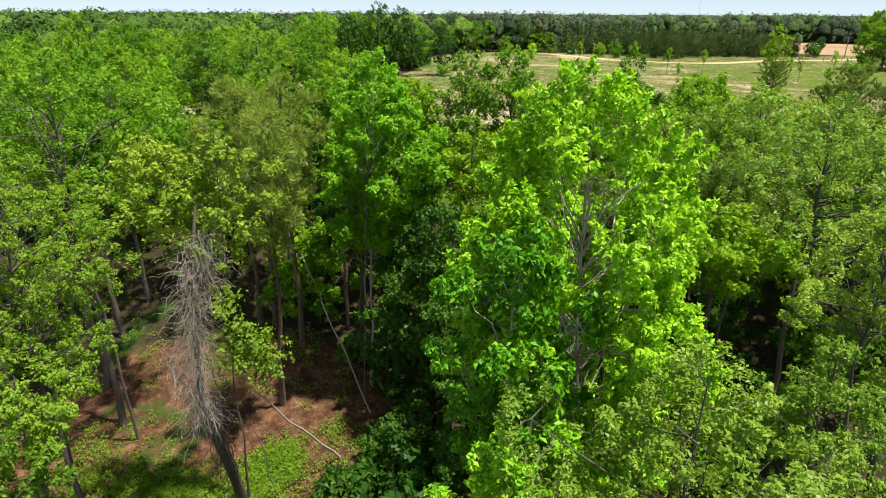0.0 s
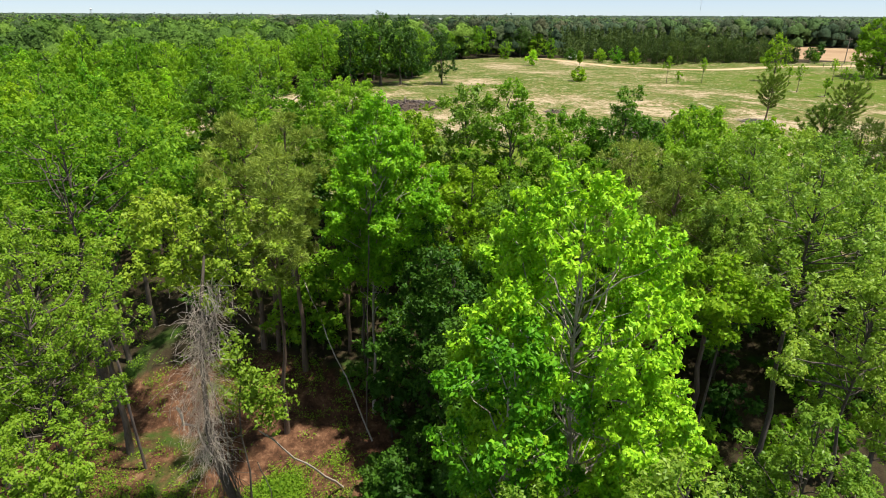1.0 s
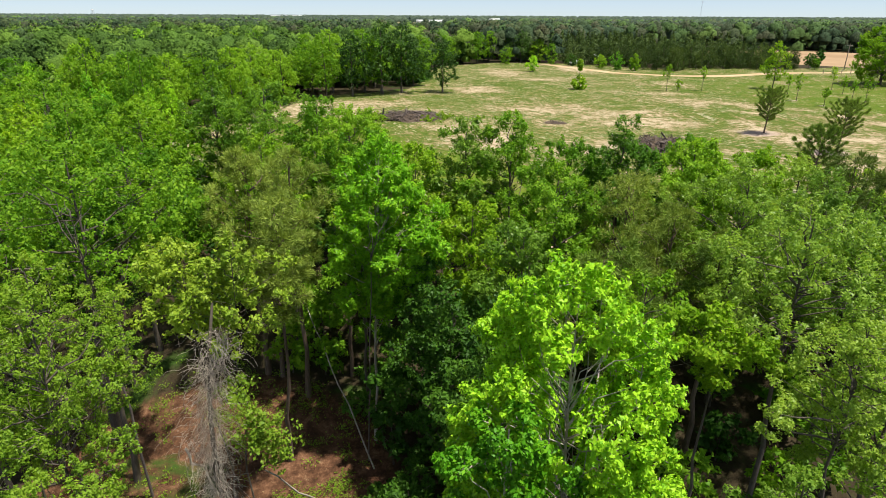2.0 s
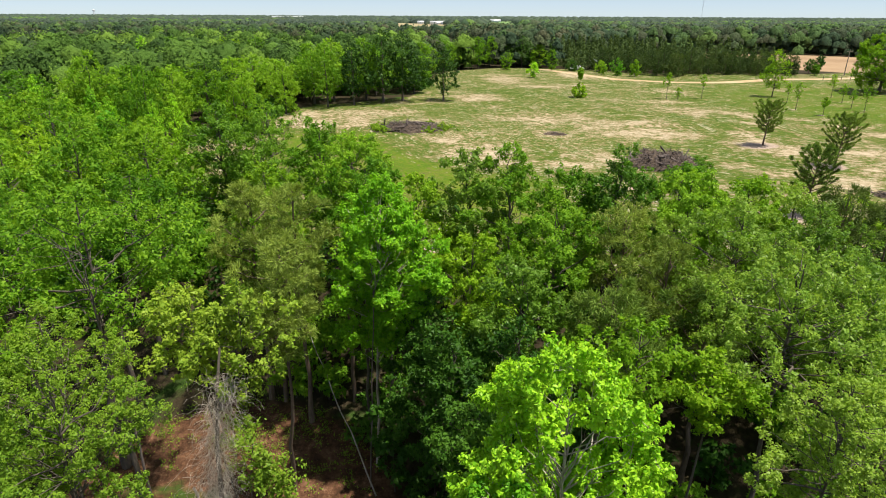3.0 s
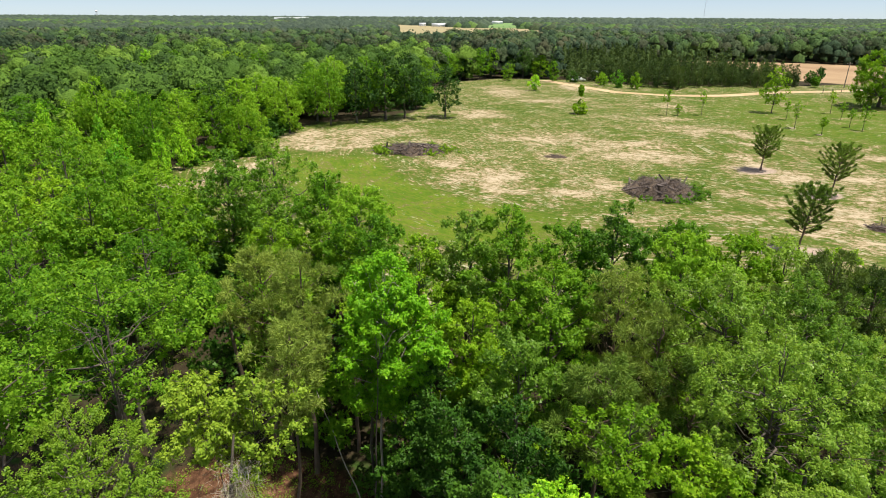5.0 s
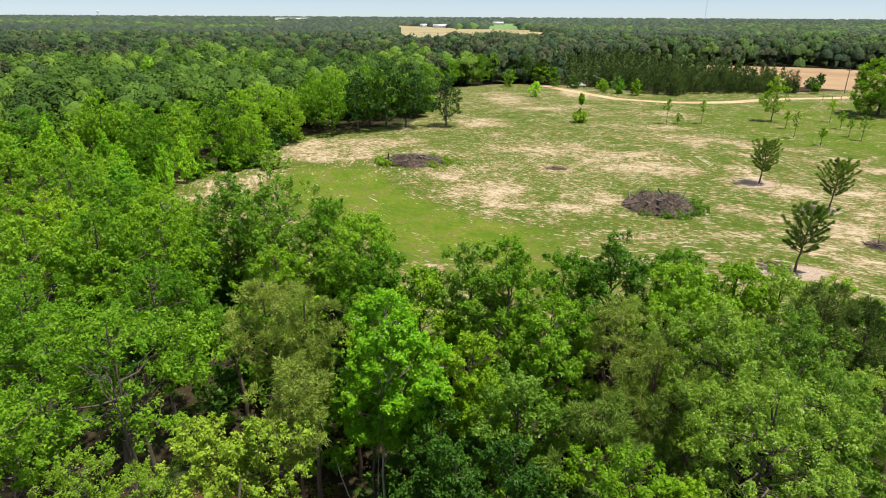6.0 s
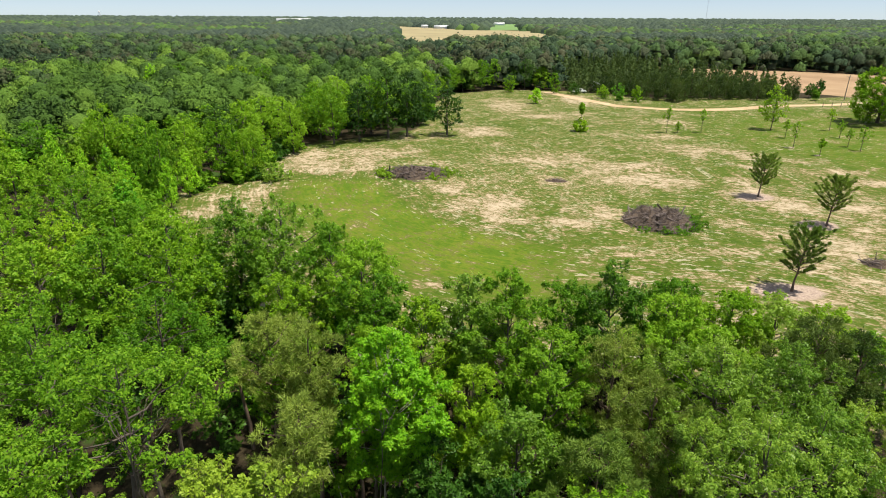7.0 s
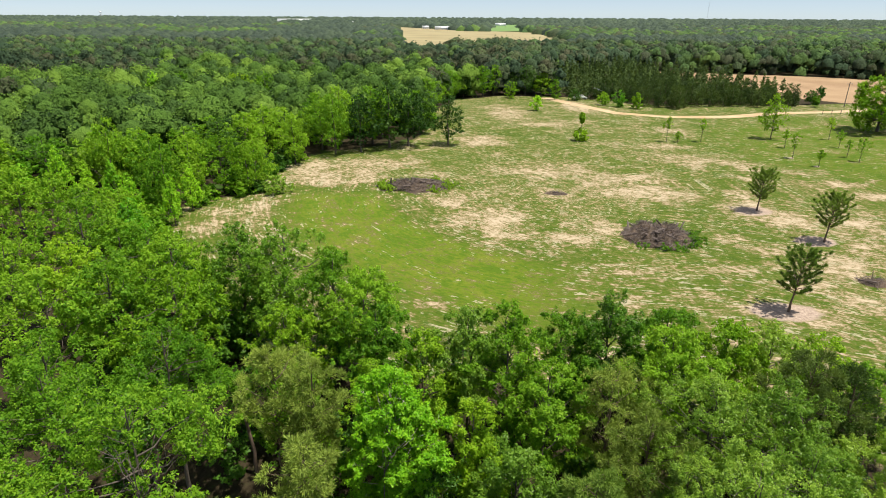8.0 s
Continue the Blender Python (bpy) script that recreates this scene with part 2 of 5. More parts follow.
def ground_material():
    m, nodes, links, bsdf = material("meadow_and_woodland_floor")
    geo = nodes.new("ShaderNodeNewGeometry")
    pos = geo.outputs["Position"]

    def mask(name):
        a = nodes.new("ShaderNodeAttribute")
        a.attribute_name = name
        return a.outputs["Fac"]

    def step(value, lo, hi):
        n = nodes.new("ShaderNodeMapRange")
        n.interpolation_type = "SMOOTHSTEP"
        n.inputs[1].default_value, n.inputs[2].default_value = lo, hi
        links.new(value, n.inputs[0])
        return n.outputs[0]

    def rows(across, along):
        """A grain that runs along the mowing rows."""
        c = nodes.new("ShaderNodeCombineXYZ")
        links.new(math_node(nodes, links, "MULTIPLY", mask("row_along"), along), c.inputs[0])
        links.new(math_node(nodes, links, "MULTIPLY", mask("row_across"), across), c.inputs[1])
        return c.outputs[0]

    def swing(value, amount, base):
        return math_node(nodes, links, "MULTIPLY_ADD", math_node(nodes, links, "SUBTRACT", value, 0.5), amount, base)

    big = noise_node(nodes, links, 0.035, 4.0, pos)
    mid = noise_node(nodes, links, 0.16, 5.0, pos, 0.62)
    mid.inputs["Distortion"].default_value = 0.8
    patch = noise_node(nodes, links, 0.8, 5.0, pos, 0.65)
    patch.inputs["Distortion"].default_value = 0.6
    tuft = noise_node(nodes, links, 3.2, 4.0, pos, 0.75)
    streak = noise_node(nodes, links, 1.0, 4.0, rows(0.9, 0.15), 0.65)
    dash = noise_node(nodes, links, 1.0, 3.0, rows(1.9, 0.75), 0.6)
    # how closely the grass covers the sandy soil
    cover = math_node(nodes, links, "MULTIPLY_ADD", mask("lawn"), 0.17, 0.545)
    cover = math_node(nodes, links, "MULTIPLY_ADD", mask("sand"), -0.25, cover)
    cover = swing(big.outputs[0], 0.45, cover)
    cover = swing(mid.outputs[0], 0.85, cover)
    cover = swing(patch.outputs[0], 1.2, cover)
    cover = swing(streak.outputs[0], 1.05, cover)
    cover = swing(dash.outputs[0], 1.0, cover)
    cover = swing(tuft.outputs[0], 0.85, cover)
    turf = ramp(nodes, [(0.04, (0.44, 0.365, 0.26)), (0.24, (0.32, 0.253, 0.158)), (0.36, (0.185, 0.155, 0.072)), (0.47, (0.103, 0.118, 0.025)), (0.6, (0.075, 0.114, 0.013)), (0.9, (0.045, 0.085, 0.007))])
    links.new(cover, turf.inputs[0])
    # yellow-green lush turf, dark tussocks and pale dead straw
    lush = math_node(nodes, links, "MULTIPLY", mask("lawn"), step(cover, 0.45, 0.75))
    fresh = ramp(nodes, [(0.36, (0.215, 0.21, 0.04)), (0.5, (0.138, 0.188, 0.014)), (0.62, (0.085, 0.15, 0.01))])
    links.new(swing(patch.outputs[0], 0.5, swing(streak.outputs[0], 0.6, swing(dash.outputs[0], 0.8, mid.outputs[0]))), fresh.inputs[0])
    col = mix_col(nodes, links, math_node(nodes, links, "MULTIPLY", lush, 0.75), turf.outputs[0], fresh.outputs[0])
    tussock = noise_node(nodes, links, 1.4, 4.0, pos, 0.7)
    dark = math_node(nodes, links, "MULTIPLY", step(tussock.outputs[0], 0.52, 0.68), step(cover, 0.36, 0.6))
    col = mix_col(nodes, links, math_node(nodes, links, "MULTIPLY", dark, math_node(nodes, links, "MULTIPLY_ADD", mask("lawn"), -0.5, 0.75)), col, (0.04, 0.072, 0.008))
    straw = swing(tussock.outputs[0], -0.5, dash.outputs[0])
    straw = swing(streak.outputs[0], 0.85, straw)
    straw = swing(mid.outputs[0], -0.35, straw)
    straw = math_node(nodes, links, "MULTIPLY_ADD", mask("lawn"), -0.08, straw)
    col = mix_col(nodes, links, math_node(nodes, links, "MULTIPLY", step(straw, 0.59, 0.69), 0.7), col, (0.45, 0.39, 0.28))
    mulch = ramp(nodes, [(0.35, (0.25, 0.185, 0.15)), (0.65, (0.45, 0.36, 0.29))])
    links.new(tuft.outputs[0], mulch.inputs[0])
    col = mix_col(nodes, links, step(math_node(nodes, links, "MULTIPLY_ADD", patch.outputs[0], 0.6, mask("needles")), 0.6, 0.9), col, mulch.outputs[0])
    # woodland floor: red-brown earth, leaf litter and moss
    litter = ramp(nodes, [(0.32, (0.028, 0.016, 0.01)), (0.48, (0.08, 0.039, 0.022)), (0.6, (0.155, 0.08, 0.046)), (0.72, (0.29, 0.175, 0.11))])
    near = noise_node(nodes, links, 1.5, 6.0, pos, 0.78)
    links.new(near.outputs[0], litter.inputs[0])
    floor = mix_col(nodes, links, step(tuft.outputs[0], 0.6, 0.72), litter.outputs[0], (0.26, 0.17, 0.1))
    # Outside the clay: earth near black, the trees' deep shade put into its colour.
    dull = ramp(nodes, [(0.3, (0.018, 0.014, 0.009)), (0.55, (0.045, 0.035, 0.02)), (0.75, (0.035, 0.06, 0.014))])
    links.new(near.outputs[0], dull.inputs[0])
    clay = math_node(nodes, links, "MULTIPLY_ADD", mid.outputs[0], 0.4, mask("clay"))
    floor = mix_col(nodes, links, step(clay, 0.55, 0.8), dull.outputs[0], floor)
    floor = mix_col(nodes, links, step(mid.outputs[0], 0.56, 0.68), floor, (0.036, 0.075, 0.012))
    edge = math_node(nodes, links, "MULTIPLY_ADD", mid.outputs[0], 0.5, mask("meadow"))
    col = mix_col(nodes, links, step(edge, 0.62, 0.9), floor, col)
    # ploughed field and sandy track
    crop = ramp(nodes, [(0.3, (0.25, 0.165, 0.1)), (0.7, (0.38, 0.27, 0.165))])
    links.new(big.outputs[0], crop.inputs[0])
    col = mix_col(nodes, links, step(mask("crop"), 0.4, 0.6), col, crop.outputs[0])
    track = ramp(nodes, [(0.3, (0.4, 0.27, 0.16)), (0.7, (0.55, 0.42, 0.28))])
    links.new(mid.outputs[0], track.inputs[0])
    rd = math_node(nodes, links, "MULTIPLY_ADD", tuft.outputs[0], 0.35, mask("track"))
    col = mix_col(nodes, links, step(rd, 0.6, 0.8), col, track.outputs[0])
    links.new(col, bsdf.inputs["Base Color"])
    bsdf.inputs["Roughness"].default_value, bsdf.inputs["Specular IOR Level"].default_value = 0.95, 0.1
    b = nodes.new("ShaderNodeBump")
    b.inputs["Strength"].default_value, b.inputs["Distance"].default_value = 0.7, 0.12
    links.new(tuft.outputs[0], b.inputs["Height"])
    links.new(b.outputs[0], bsdf.inputs["Normal"])
    return m


def build_ground():
    xs = np.concatenate([-np.geomspace(4800, 70, 24)[:-1], np.arange(-70, 130, 1.4), np.arange(130, 330, 4.0), np.geomspace(330, 4800, 22)])
    ys = np.concatenate([-np.geomspace(4800, 20, 20)[:-1], np.arange(-20, 45, 2.0), np.arange(45, 225, 1.4), np.arange(225, 400, 4.0), np.geomspace(400, 4850, 22)])
    X, Y = np.meshgrid(xs, ys)
    Z = land(X, Y)
    nx, ny = len(xs), len(ys)
    verts = np.stack([X, Y, Z], -1).reshape(-1, 3)
    i = np.arange(nx * ny).reshape(ny, nx)
    quads = np.stack([i[:-1, :-1], i[:-1, 1:], i[1:, 1:], i[1:, :-1]], -1).reshape(-1, 4)
    me = quad_mesh("ground", verts, quads)
    x, y = verts[:, 0], verts[:, 1]
    sand = np.zeros(len(x))
    for cx, cy, rx, ry in SAND_FAR + SAND_NEAR:
        sand = np.maximum(sand, 1 - smooth(0.35, 1.25, np.hypot((x - cx) / rx, (y - cy) / ry)))
    # mowing rows: they bend round the middle of the meadow and run straight beyond it
    west, south, east, north = np.maximum(34 - x, 0), np.maximum(118 - y - 0.5 * np.maximum(x - 34, 0), 0), np.maximum(x - 34, 0), np.maximum(y - 118, 0)
    across, along = np.hypot(west, south) - 0.8 * north, 46 * np.arctan2(west, np.maximum(south, 1e-6)) + 1.2 * north - east
    layers = {"meadow": smooth(-5.5, 0.5, inside_distance(MEADOW, x, y)), "crop": smooth(-2, 2, inside_distance(CROP, x, y)),
              "needles": np.maximum.reduce([1 - smooth(0.3, 1.2, np.hypot((x - cx) / rx, (y - cy) / ry)) for cx, cy, rx, ry in MULCH]), "track": 1 - smooth(1.2, 3.4, line_distance(ROAD, x, y)), "sand": sand,
              "lawn": np.maximum(smooth(46.0, 49.5, across) * (1 - smooth(60, 72, across)) * (1 - smooth(5, 24, x)) * smooth(-34, -24, x) * smooth(112, 104, y),
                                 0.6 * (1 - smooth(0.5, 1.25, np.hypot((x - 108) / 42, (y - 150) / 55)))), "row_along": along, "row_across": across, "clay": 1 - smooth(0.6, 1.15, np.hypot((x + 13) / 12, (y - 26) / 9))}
    for name, v in layers.items():
        me.attributes.new(name, "FLOAT", "POINT").data.foreach_set("value", v.astype(np.float32))
    me.polygons.foreach_set("use_smooth", np.ones(len(quads), bool))
    ob = new("ground", me)
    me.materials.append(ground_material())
    return tagged(ob, "grassy meadow with bare sandy patches and red-brown woodland floor", "ground", kind="structure")


def quad_mesh(name, verts, quads):
    """A mesh from arrays of vertices and of faces with three or four corners."""
    me = bpy.data.meshes.new(name)
    quads = np.asarray(quads, np.int32)
    n, c = quads.shape
    me.vertices.add(len(verts))
    me.vertices.foreach_set("co", np.asarray(verts, np.float32).ravel())
    me.loops.add(n * c)
    me.loops.foreach_set("vertex_index", quads.ravel())
    me.polygons.add(n)
    me.polygons.foreach_set("loop_start", np.arange(0, n * c, c, dtype=np.int32))
    me.update(calc_edges=True)
    return me


build_ground()


# ---------------------------------------------------------------- how a tree is made
def unit(v):
    return v / np.maximum(np.linalg.norm(v, axis=-1, keepdims=True), 1e-9)


def leaf_blades(rng, p, n, size, width=0.62, droop=0.25, spread=0.35, small=False):
    """One folded kite-shaped blade at each point: vertices and quads."""
    k = len(p)
    n = unit(n + rng.normal(0, spread, (k, 3)))
    a = rng.normal(0, 1, (k, 3)) + np.array([0, 0, -droop * 2])
    u = unit(a - n * np.sum(a * n, 1, keepdims=True))
    w = np.cross(n, u)
    s = (size * rng.uniform(0.65, 1.3, k))[:, None]
    if small:
        stem, side = p - u * s * 0.45, w * s * width * 0.55
        verts = np.stack([stem + side + n * s * 0.1, p + u * s * 0.6 - n * s * 0.1, stem - side + n * s * 0.1], 1).reshape(-1, 3)
        return verts, np.arange(3 * k).reshape(k, 3)
    base, tip = p - u * s * 0.5, p + u * s * 0.5 - n * s * 0.12
    left, right = p + w * s * width * 0.5 + n * s * 0.1, p - w * s * width * 0.5 + n * s * 0.1
    verts = np.stack([base, right, tip, left], 1).reshape(-1, 3)
    return verts, np.arange(4 * k).reshape(k, 4)


def tube(points, radii, sides=7):
    """A tapered tube along a line of points."""
    pts, rad = np.asarray(points, float), np.asarray(radii, float)
    tang = unit(np.gradient(pts, axis=0))
    ref = np.array([0.31, 0.95, 0.05])
    a = unit(np.cross(tang, ref))
    b = np.cross(tang, a)
    ang = np.linspace(0, 2 * np.pi, sides, endpoint=False)
    ring = pts[:, None] + rad[:, None, None] * (np.cos(ang)[None, :, None] * a[:, None] + np.sin(ang)[None, :, None] * b[:, None])
    k = len(pts)
    i = np.arange(k * sides).reshape(k, sides)
    j = np.roll(i, -1, 1)
    quads = np.stack([i[:-1], j[:-1], j[1:], i[1:]], -1).reshape(-1, 4)
    return ring.reshape(-1, 3), quads


def joined(pieces):
    verts, quads, at = [], [], 0
    for v, q in pieces:
        verts.append(v)
        quads.append(q + at)
        at += len(v)
    return np.concatenate(verts), np.concatenate(quads)


def part(name, vq, mat, parent, label="", smooth_faces=False):
    me = quad_mesh(name, *vq)
    me.materials.append(mat)
    if smooth_faces:
        me.polygons.foreach_set("use_smooth", np.ones(len(me.polygons), bool))
    ob = new(name, me)
    ob.parent = parent
    return tagged(ob, label)


PROFILES = {
    "oval": lambda h: np.sqrt(np.clip(1 - (2 * h - 0.95) ** 2, 0.02, 1)),
    "round": lambda h: np.clip(1 - np.abs(2 * h - 0.8) ** 2.4, 0.03, 1) ** 0.55,
    "dome": lambda h: np.clip(1 - h ** 2.2, 0.02, 1) ** 0.6 * np.clip(0.55 + 1.6 * h, 0, 1),
    "tulip": lambda h: np.where(h > 0.35, np.clip(1 - np.abs((h - 0.35) / 0.66) ** 2.5, 0.03, 1) ** 0.6, np.clip(1 - np.abs((0.35 - h) / 0.5) ** 2, 0.1, 1) ** 0.6),
    "spire": lambda h: np.clip((1 - h) ** 0.75 * np.clip(0.5 + 2.4 * h, 0, 1) * 1.05, 0.05, 1),
}


def bend(rng, a, b, steps, wander):
    t = np.linspace(0, 1, steps)[:, None]
    p = np.asarray(a) * (1 - t) + np.asarray(b) * t
    off = rng.normal(0, wander, (steps, 3)) * np.sin(np.pi * t)
    off[:, 2] *= 0.5
    return p + off


def tree(name, seed, x, y, top, radius, crown_depth, leaf_mat, bark, label, category="tree", profile="oval", boughs=26, sprays=7, leaves=60, size=0.15,
         bough=0.3, spray=0.42, trunk=0.16, limbs=6, needle=False, lobes=0.3, lean=(0, 0), group="", base=None, droop=0.3, flat=0.62, inner=0.5, blade=0.62, fine_wood=2, small=True, reach=0.65, ruffle=0.46, window=None):
    """A tree that stands at x, y and whose crown ends at height top: boughs in a lobed envelope, leafy sprays on each bough, leaves on each spray."""
    rng = np.random.default_rng(seed)
    ground = land_at(x, y) if base is None else base
    height = top - ground
    foot = top - crown_depth - ground
    root = new(name)
    root.empty_display_size = 0.3
    root.location = (x, y, ground - 0.05)
    tagged(root, label, category, group)
    f = PROFILES[profile]
    # boughs, spread evenly up the crown
    h = (np.arange(boughs) + rng.uniform(0, 1, boughs)) / boughs
    h = np.interp(h, np.cumsum(f(np.linspace(0, 1, 60)) + 0.15) / np.sum(f(np.linspace(0, 1, 60)) + 0.15), np.linspace(0, 1, 60))
    ang = np.arange(boughs) * 2.4 + rng.uniform(-0.5, 0.5, boughs)
    ph = rng.uniform(0, 2 * np.pi, 3)
    bump = 1 + lobes * (0.6 * np.sin(2 * ang + ph[0] + 3 * h) + 0.6 * np.sin(3 * ang + ph[1] - 5 * h)) + rng.normal(0, 0.1, boughs)
    br = radius * bough * rng.uniform(0.7, 1.35, boughs)
    rad = np.maximum(radius * f(h) * bump - br * 0.8, 0.06 * radius) * np.where(rng.uniform(0, 1, boughs) < 0.25, rng.uniform(inner * 0.5, 1, boughs), 1)
    c = np.stack([rad * np.cos(ang) + lean[0] * (0.6 + 0.4 * h), rad * np.sin(ang) + lean[1] * (0.6 + 0.4 * h), foot + 0.2 + h * (crown_depth - 0.3) - br * flat * 0.9], -1)
    # sprays on each bough
    who = np.repeat(np.arange(boughs), np.maximum(3, (sprays * (br / (radius * bough)) ** 2).astype(int)))
    if window:
        # an opening in the leaves on one side, through which the trunk shows
        turn, low, high = window
        shut = (np.abs((ang - turn + np.pi) % (2 * np.pi) - np.pi) < 0.17) & (h > low) & (h < high)
        who = who[~shut[who]]
    k = len(who)
    out = np.stack([np.cos(ang), np.sin(ang), 0 * ang], -1)[who]
    d = unit(rng.normal(0, 1, (k, 3)) + 0.55 * out + np.array([0, 0, 0.55]))
    sp = c[who] + d * (br[who] * rng.uniform(0.6, 1.02, k))[:, None] * np.array([1, 1, flat])
    sr = spray * rng.uniform(0.6, 1.35, k)
    # leaves on each spray
    on = np.repeat(np.arange(k), np.maximum(5, (leaves * (sr / spray) ** 1.6).astype(int)))
    m = len(on)
    shoot = unit(d + rng.normal(0, 0.35, (k, 3)) + np.array([0, 0, 0.35]))
    along = rng.uniform(-1, 1, m)
    e = unit(rng.normal(0, 1, (m, 3)) + 0.3 * d[on] + np.array([0, 0, 0.25]))
    p = sp[on] + shoot[on] * (along * sr[on] * reach)[:, None] + e * (sr[on] * (0.62 - 0.28 * along) * rng.uniform(0, 1, m) ** 0.5)[:, None]
    face = unit(0.5 * e + 0.4 * shoot[on] + np.array([0, 0, 0.4]))
    if needle:
        p = np.repeat(p, 2, 0)
        way = unit(np.repeat(e + 0.6 * d[on], 2, 0) + rng.normal(0, 0.5, (len(p), 3)))
        nrm = unit(np.cross(way, rng.normal(0, 1, (len(p), 3))))
        w = np.cross(nrm, way)
        s = (size * rng.uniform(0.7, 1.3, len(p)))[:, None]
        verts = np.stack([p - w * s * 0.09, p + way * s, p + w * s * 0.09], 1).reshape(-1, 3)
        crown = (verts, np.arange(3 * len(p)).reshape(-1, 3))
    else:
        crown = leaf_blades(rng, p, face, size, width=blade, droop=droop, spread=ruffle, small=small)
    part("crown", crown, leaf_mat, root)
    # trunk, limbs and fine branches
    tip = np.array([lean[0] * 0.8, lean[1] * 0.8, foot + crown_depth * 0.85])
    line = bend(rng, (0, 0, 0), tip, 10, 0.008 * height)
    line[0] = 0
    part("trunk", tube(line, trunk * (1 - 0.82 * np.linspace(0, 1, 10)) * np.array([1.35, 1.08] + [1] * 8), 8), bark, root, smooth_faces=True)
    fine = []
    for j in range(boughs):
        t0 = np.clip((c[j][2] - rng.uniform(0.12, 0.3) * crown_depth) / tip[2], 0.2, 0.92) * 9
        i0 = int(t0)
        start = line[i0] + (line[min(i0 + 1, 9)] - line[i0]) * (t0 - i0)
        b = bend(rng, start, c[j], 5, 0.06 * radius)
        if j % max(1, boughs // max(1, limbs)) == 0:
            part("limb", tube(b, trunk * 0.42 * (1 - 0.8 * np.linspace(0, 1, 5)), 5), bark, root, smooth_faces=True)
        elif fine_wood:
            fine.append(tube(b, trunk * 0.26 * (1 - 0.8 * np.linspace(0, 1, 5)), 3))
    for j in range(0, k if fine_wood else 0, max(1, fine_wood)):
        fine.append(tube(np.stack([c[who[j]], 0.5 * (c[who[j]] + sp[j]) + rng.normal(0, 0.05 * radius, 3), sp[j]]), np.array([0.02, 0.015, 0.006]) * (0.7 + trunk), 3))
    if fine:
        part("branchwork", joined(fine), bark, root)["kind"] = "stuff"
    return root


# ---------------------------------------------------------------- the wood that the camera rises out of
tree("tulip_tree", 11, 2.85, 11.4, 13.55, 2.55, 9.1, LIME, BARK_PALE, "tall tulip tree with bright lime-green spring leaves and a pale trunk", profile="tulip", boughs=118, sprays=9, leaves=78, fine_wood=3, small=False, blade=0.5, reach=0.9, ruffle=0.6,
     size=0.125, bough=0.18, spray=0.25, trunk=0.085, limbs=5, droop=0.6, lobes=0.1, flat=1.2, window=(-1.72, 0.4, 0.56))
tree("tulip_tree", 12, 1.3, 9.7, 11.2, 1.45, 6.0, LIME, BARK_PALE, "slender tulip tree with bright lime-green leaves beside a taller one", boughs=30, sprays=8, leaves=72, small=False, blade=0.5, ruffle=0.6,
     size=0.125, bough=0.32, spray=0.28, trunk=0.1, limbs=5, droop=0.6, flat=0.9)
tree("tulip_tree", 13, 1.25, 7.2, 8.5, 1.3, 3.4, LIME, BARK_PALE, "low lime-green sapling under the tulip tree", boughs=18, sprays=7, leaves=72, small=False, blade=0.5, ruffle=0.6, size=0.12, bough=0.36,
     spray=0.27, trunk=0.07, limbs=4)
tree("sweetgum_tree", 14, -4.0, 29.4, 12.6, 2.5, 9.8, SWEETGUM, BARK_PALE, "narrow sweetgum with glossy lime-green leaves and bare lower stems", boughs=84, sprays=8, leaves=84,
     size=0.15, bough=0.24, spray=0.42, trunk=0.1, limbs=6, lobes=0.3, lean=(0.9, 0), flat=0.8)

PALE_LABEL = "spreading water oak with pale grey-green leaves in the wood"
for i, (x, y, top, r, depth) in enumerate([(3.5, 6.7, 10.4, 2.3, 5.0), (9.6, 12.6, 7.0, 1.9, 5.0), (12.5, 15.6, 10.1, 2.3, 4.4), (14.8, 22.8, 11.2, 4.3, 5.6),
                                            (16.3, 31.2, 11.0, 4.0, 6.2), (20.8, 31.4, 10.3, 4.0, 8.0), (19.8, 26.4, 9.6, 3.2, 5.2), (-12.4, 15.9, 10.4, 2.7, 6.4),
                                            (-14.2, 18.6, 10.7, 3.2, 6.4), (-10.7, 12.6, 6.8, 1.5, 3.4), (-9.7, 9.9, 6.2, 1.6, 3.4), (27.5, 29.0, 9.0, 3.8, 7.0), (17.0, 19.0, 7.2, 3.0, 6.0)]):
    near = y < 19
    tree("water_oak_tree", 30 + i, x, y, top, r, depth, PALE if x > 0 else FRESH, BARK, PALE_LABEL if x > 0 else "leafy water oak with fresh light-green leaves beside the clearing",
         profile="round", boughs=int(10 + r * depth * (2.3 if near else 1.3)), sprays=8, leaves=(90 if y < 7 else 54) if near else 66, fine_wood=3, small=not near,
         size=(0.085 if y < 7 else 0.11) if near else 0.15, bough=0.26 if near else 0.32, spray=0.27 if near else 0.46, trunk=(0.06 if y < 7 else 0.11) if near else 0.16, limbs=7, group="wood", blade=0.5, flat=0.95 if near else 0.62)

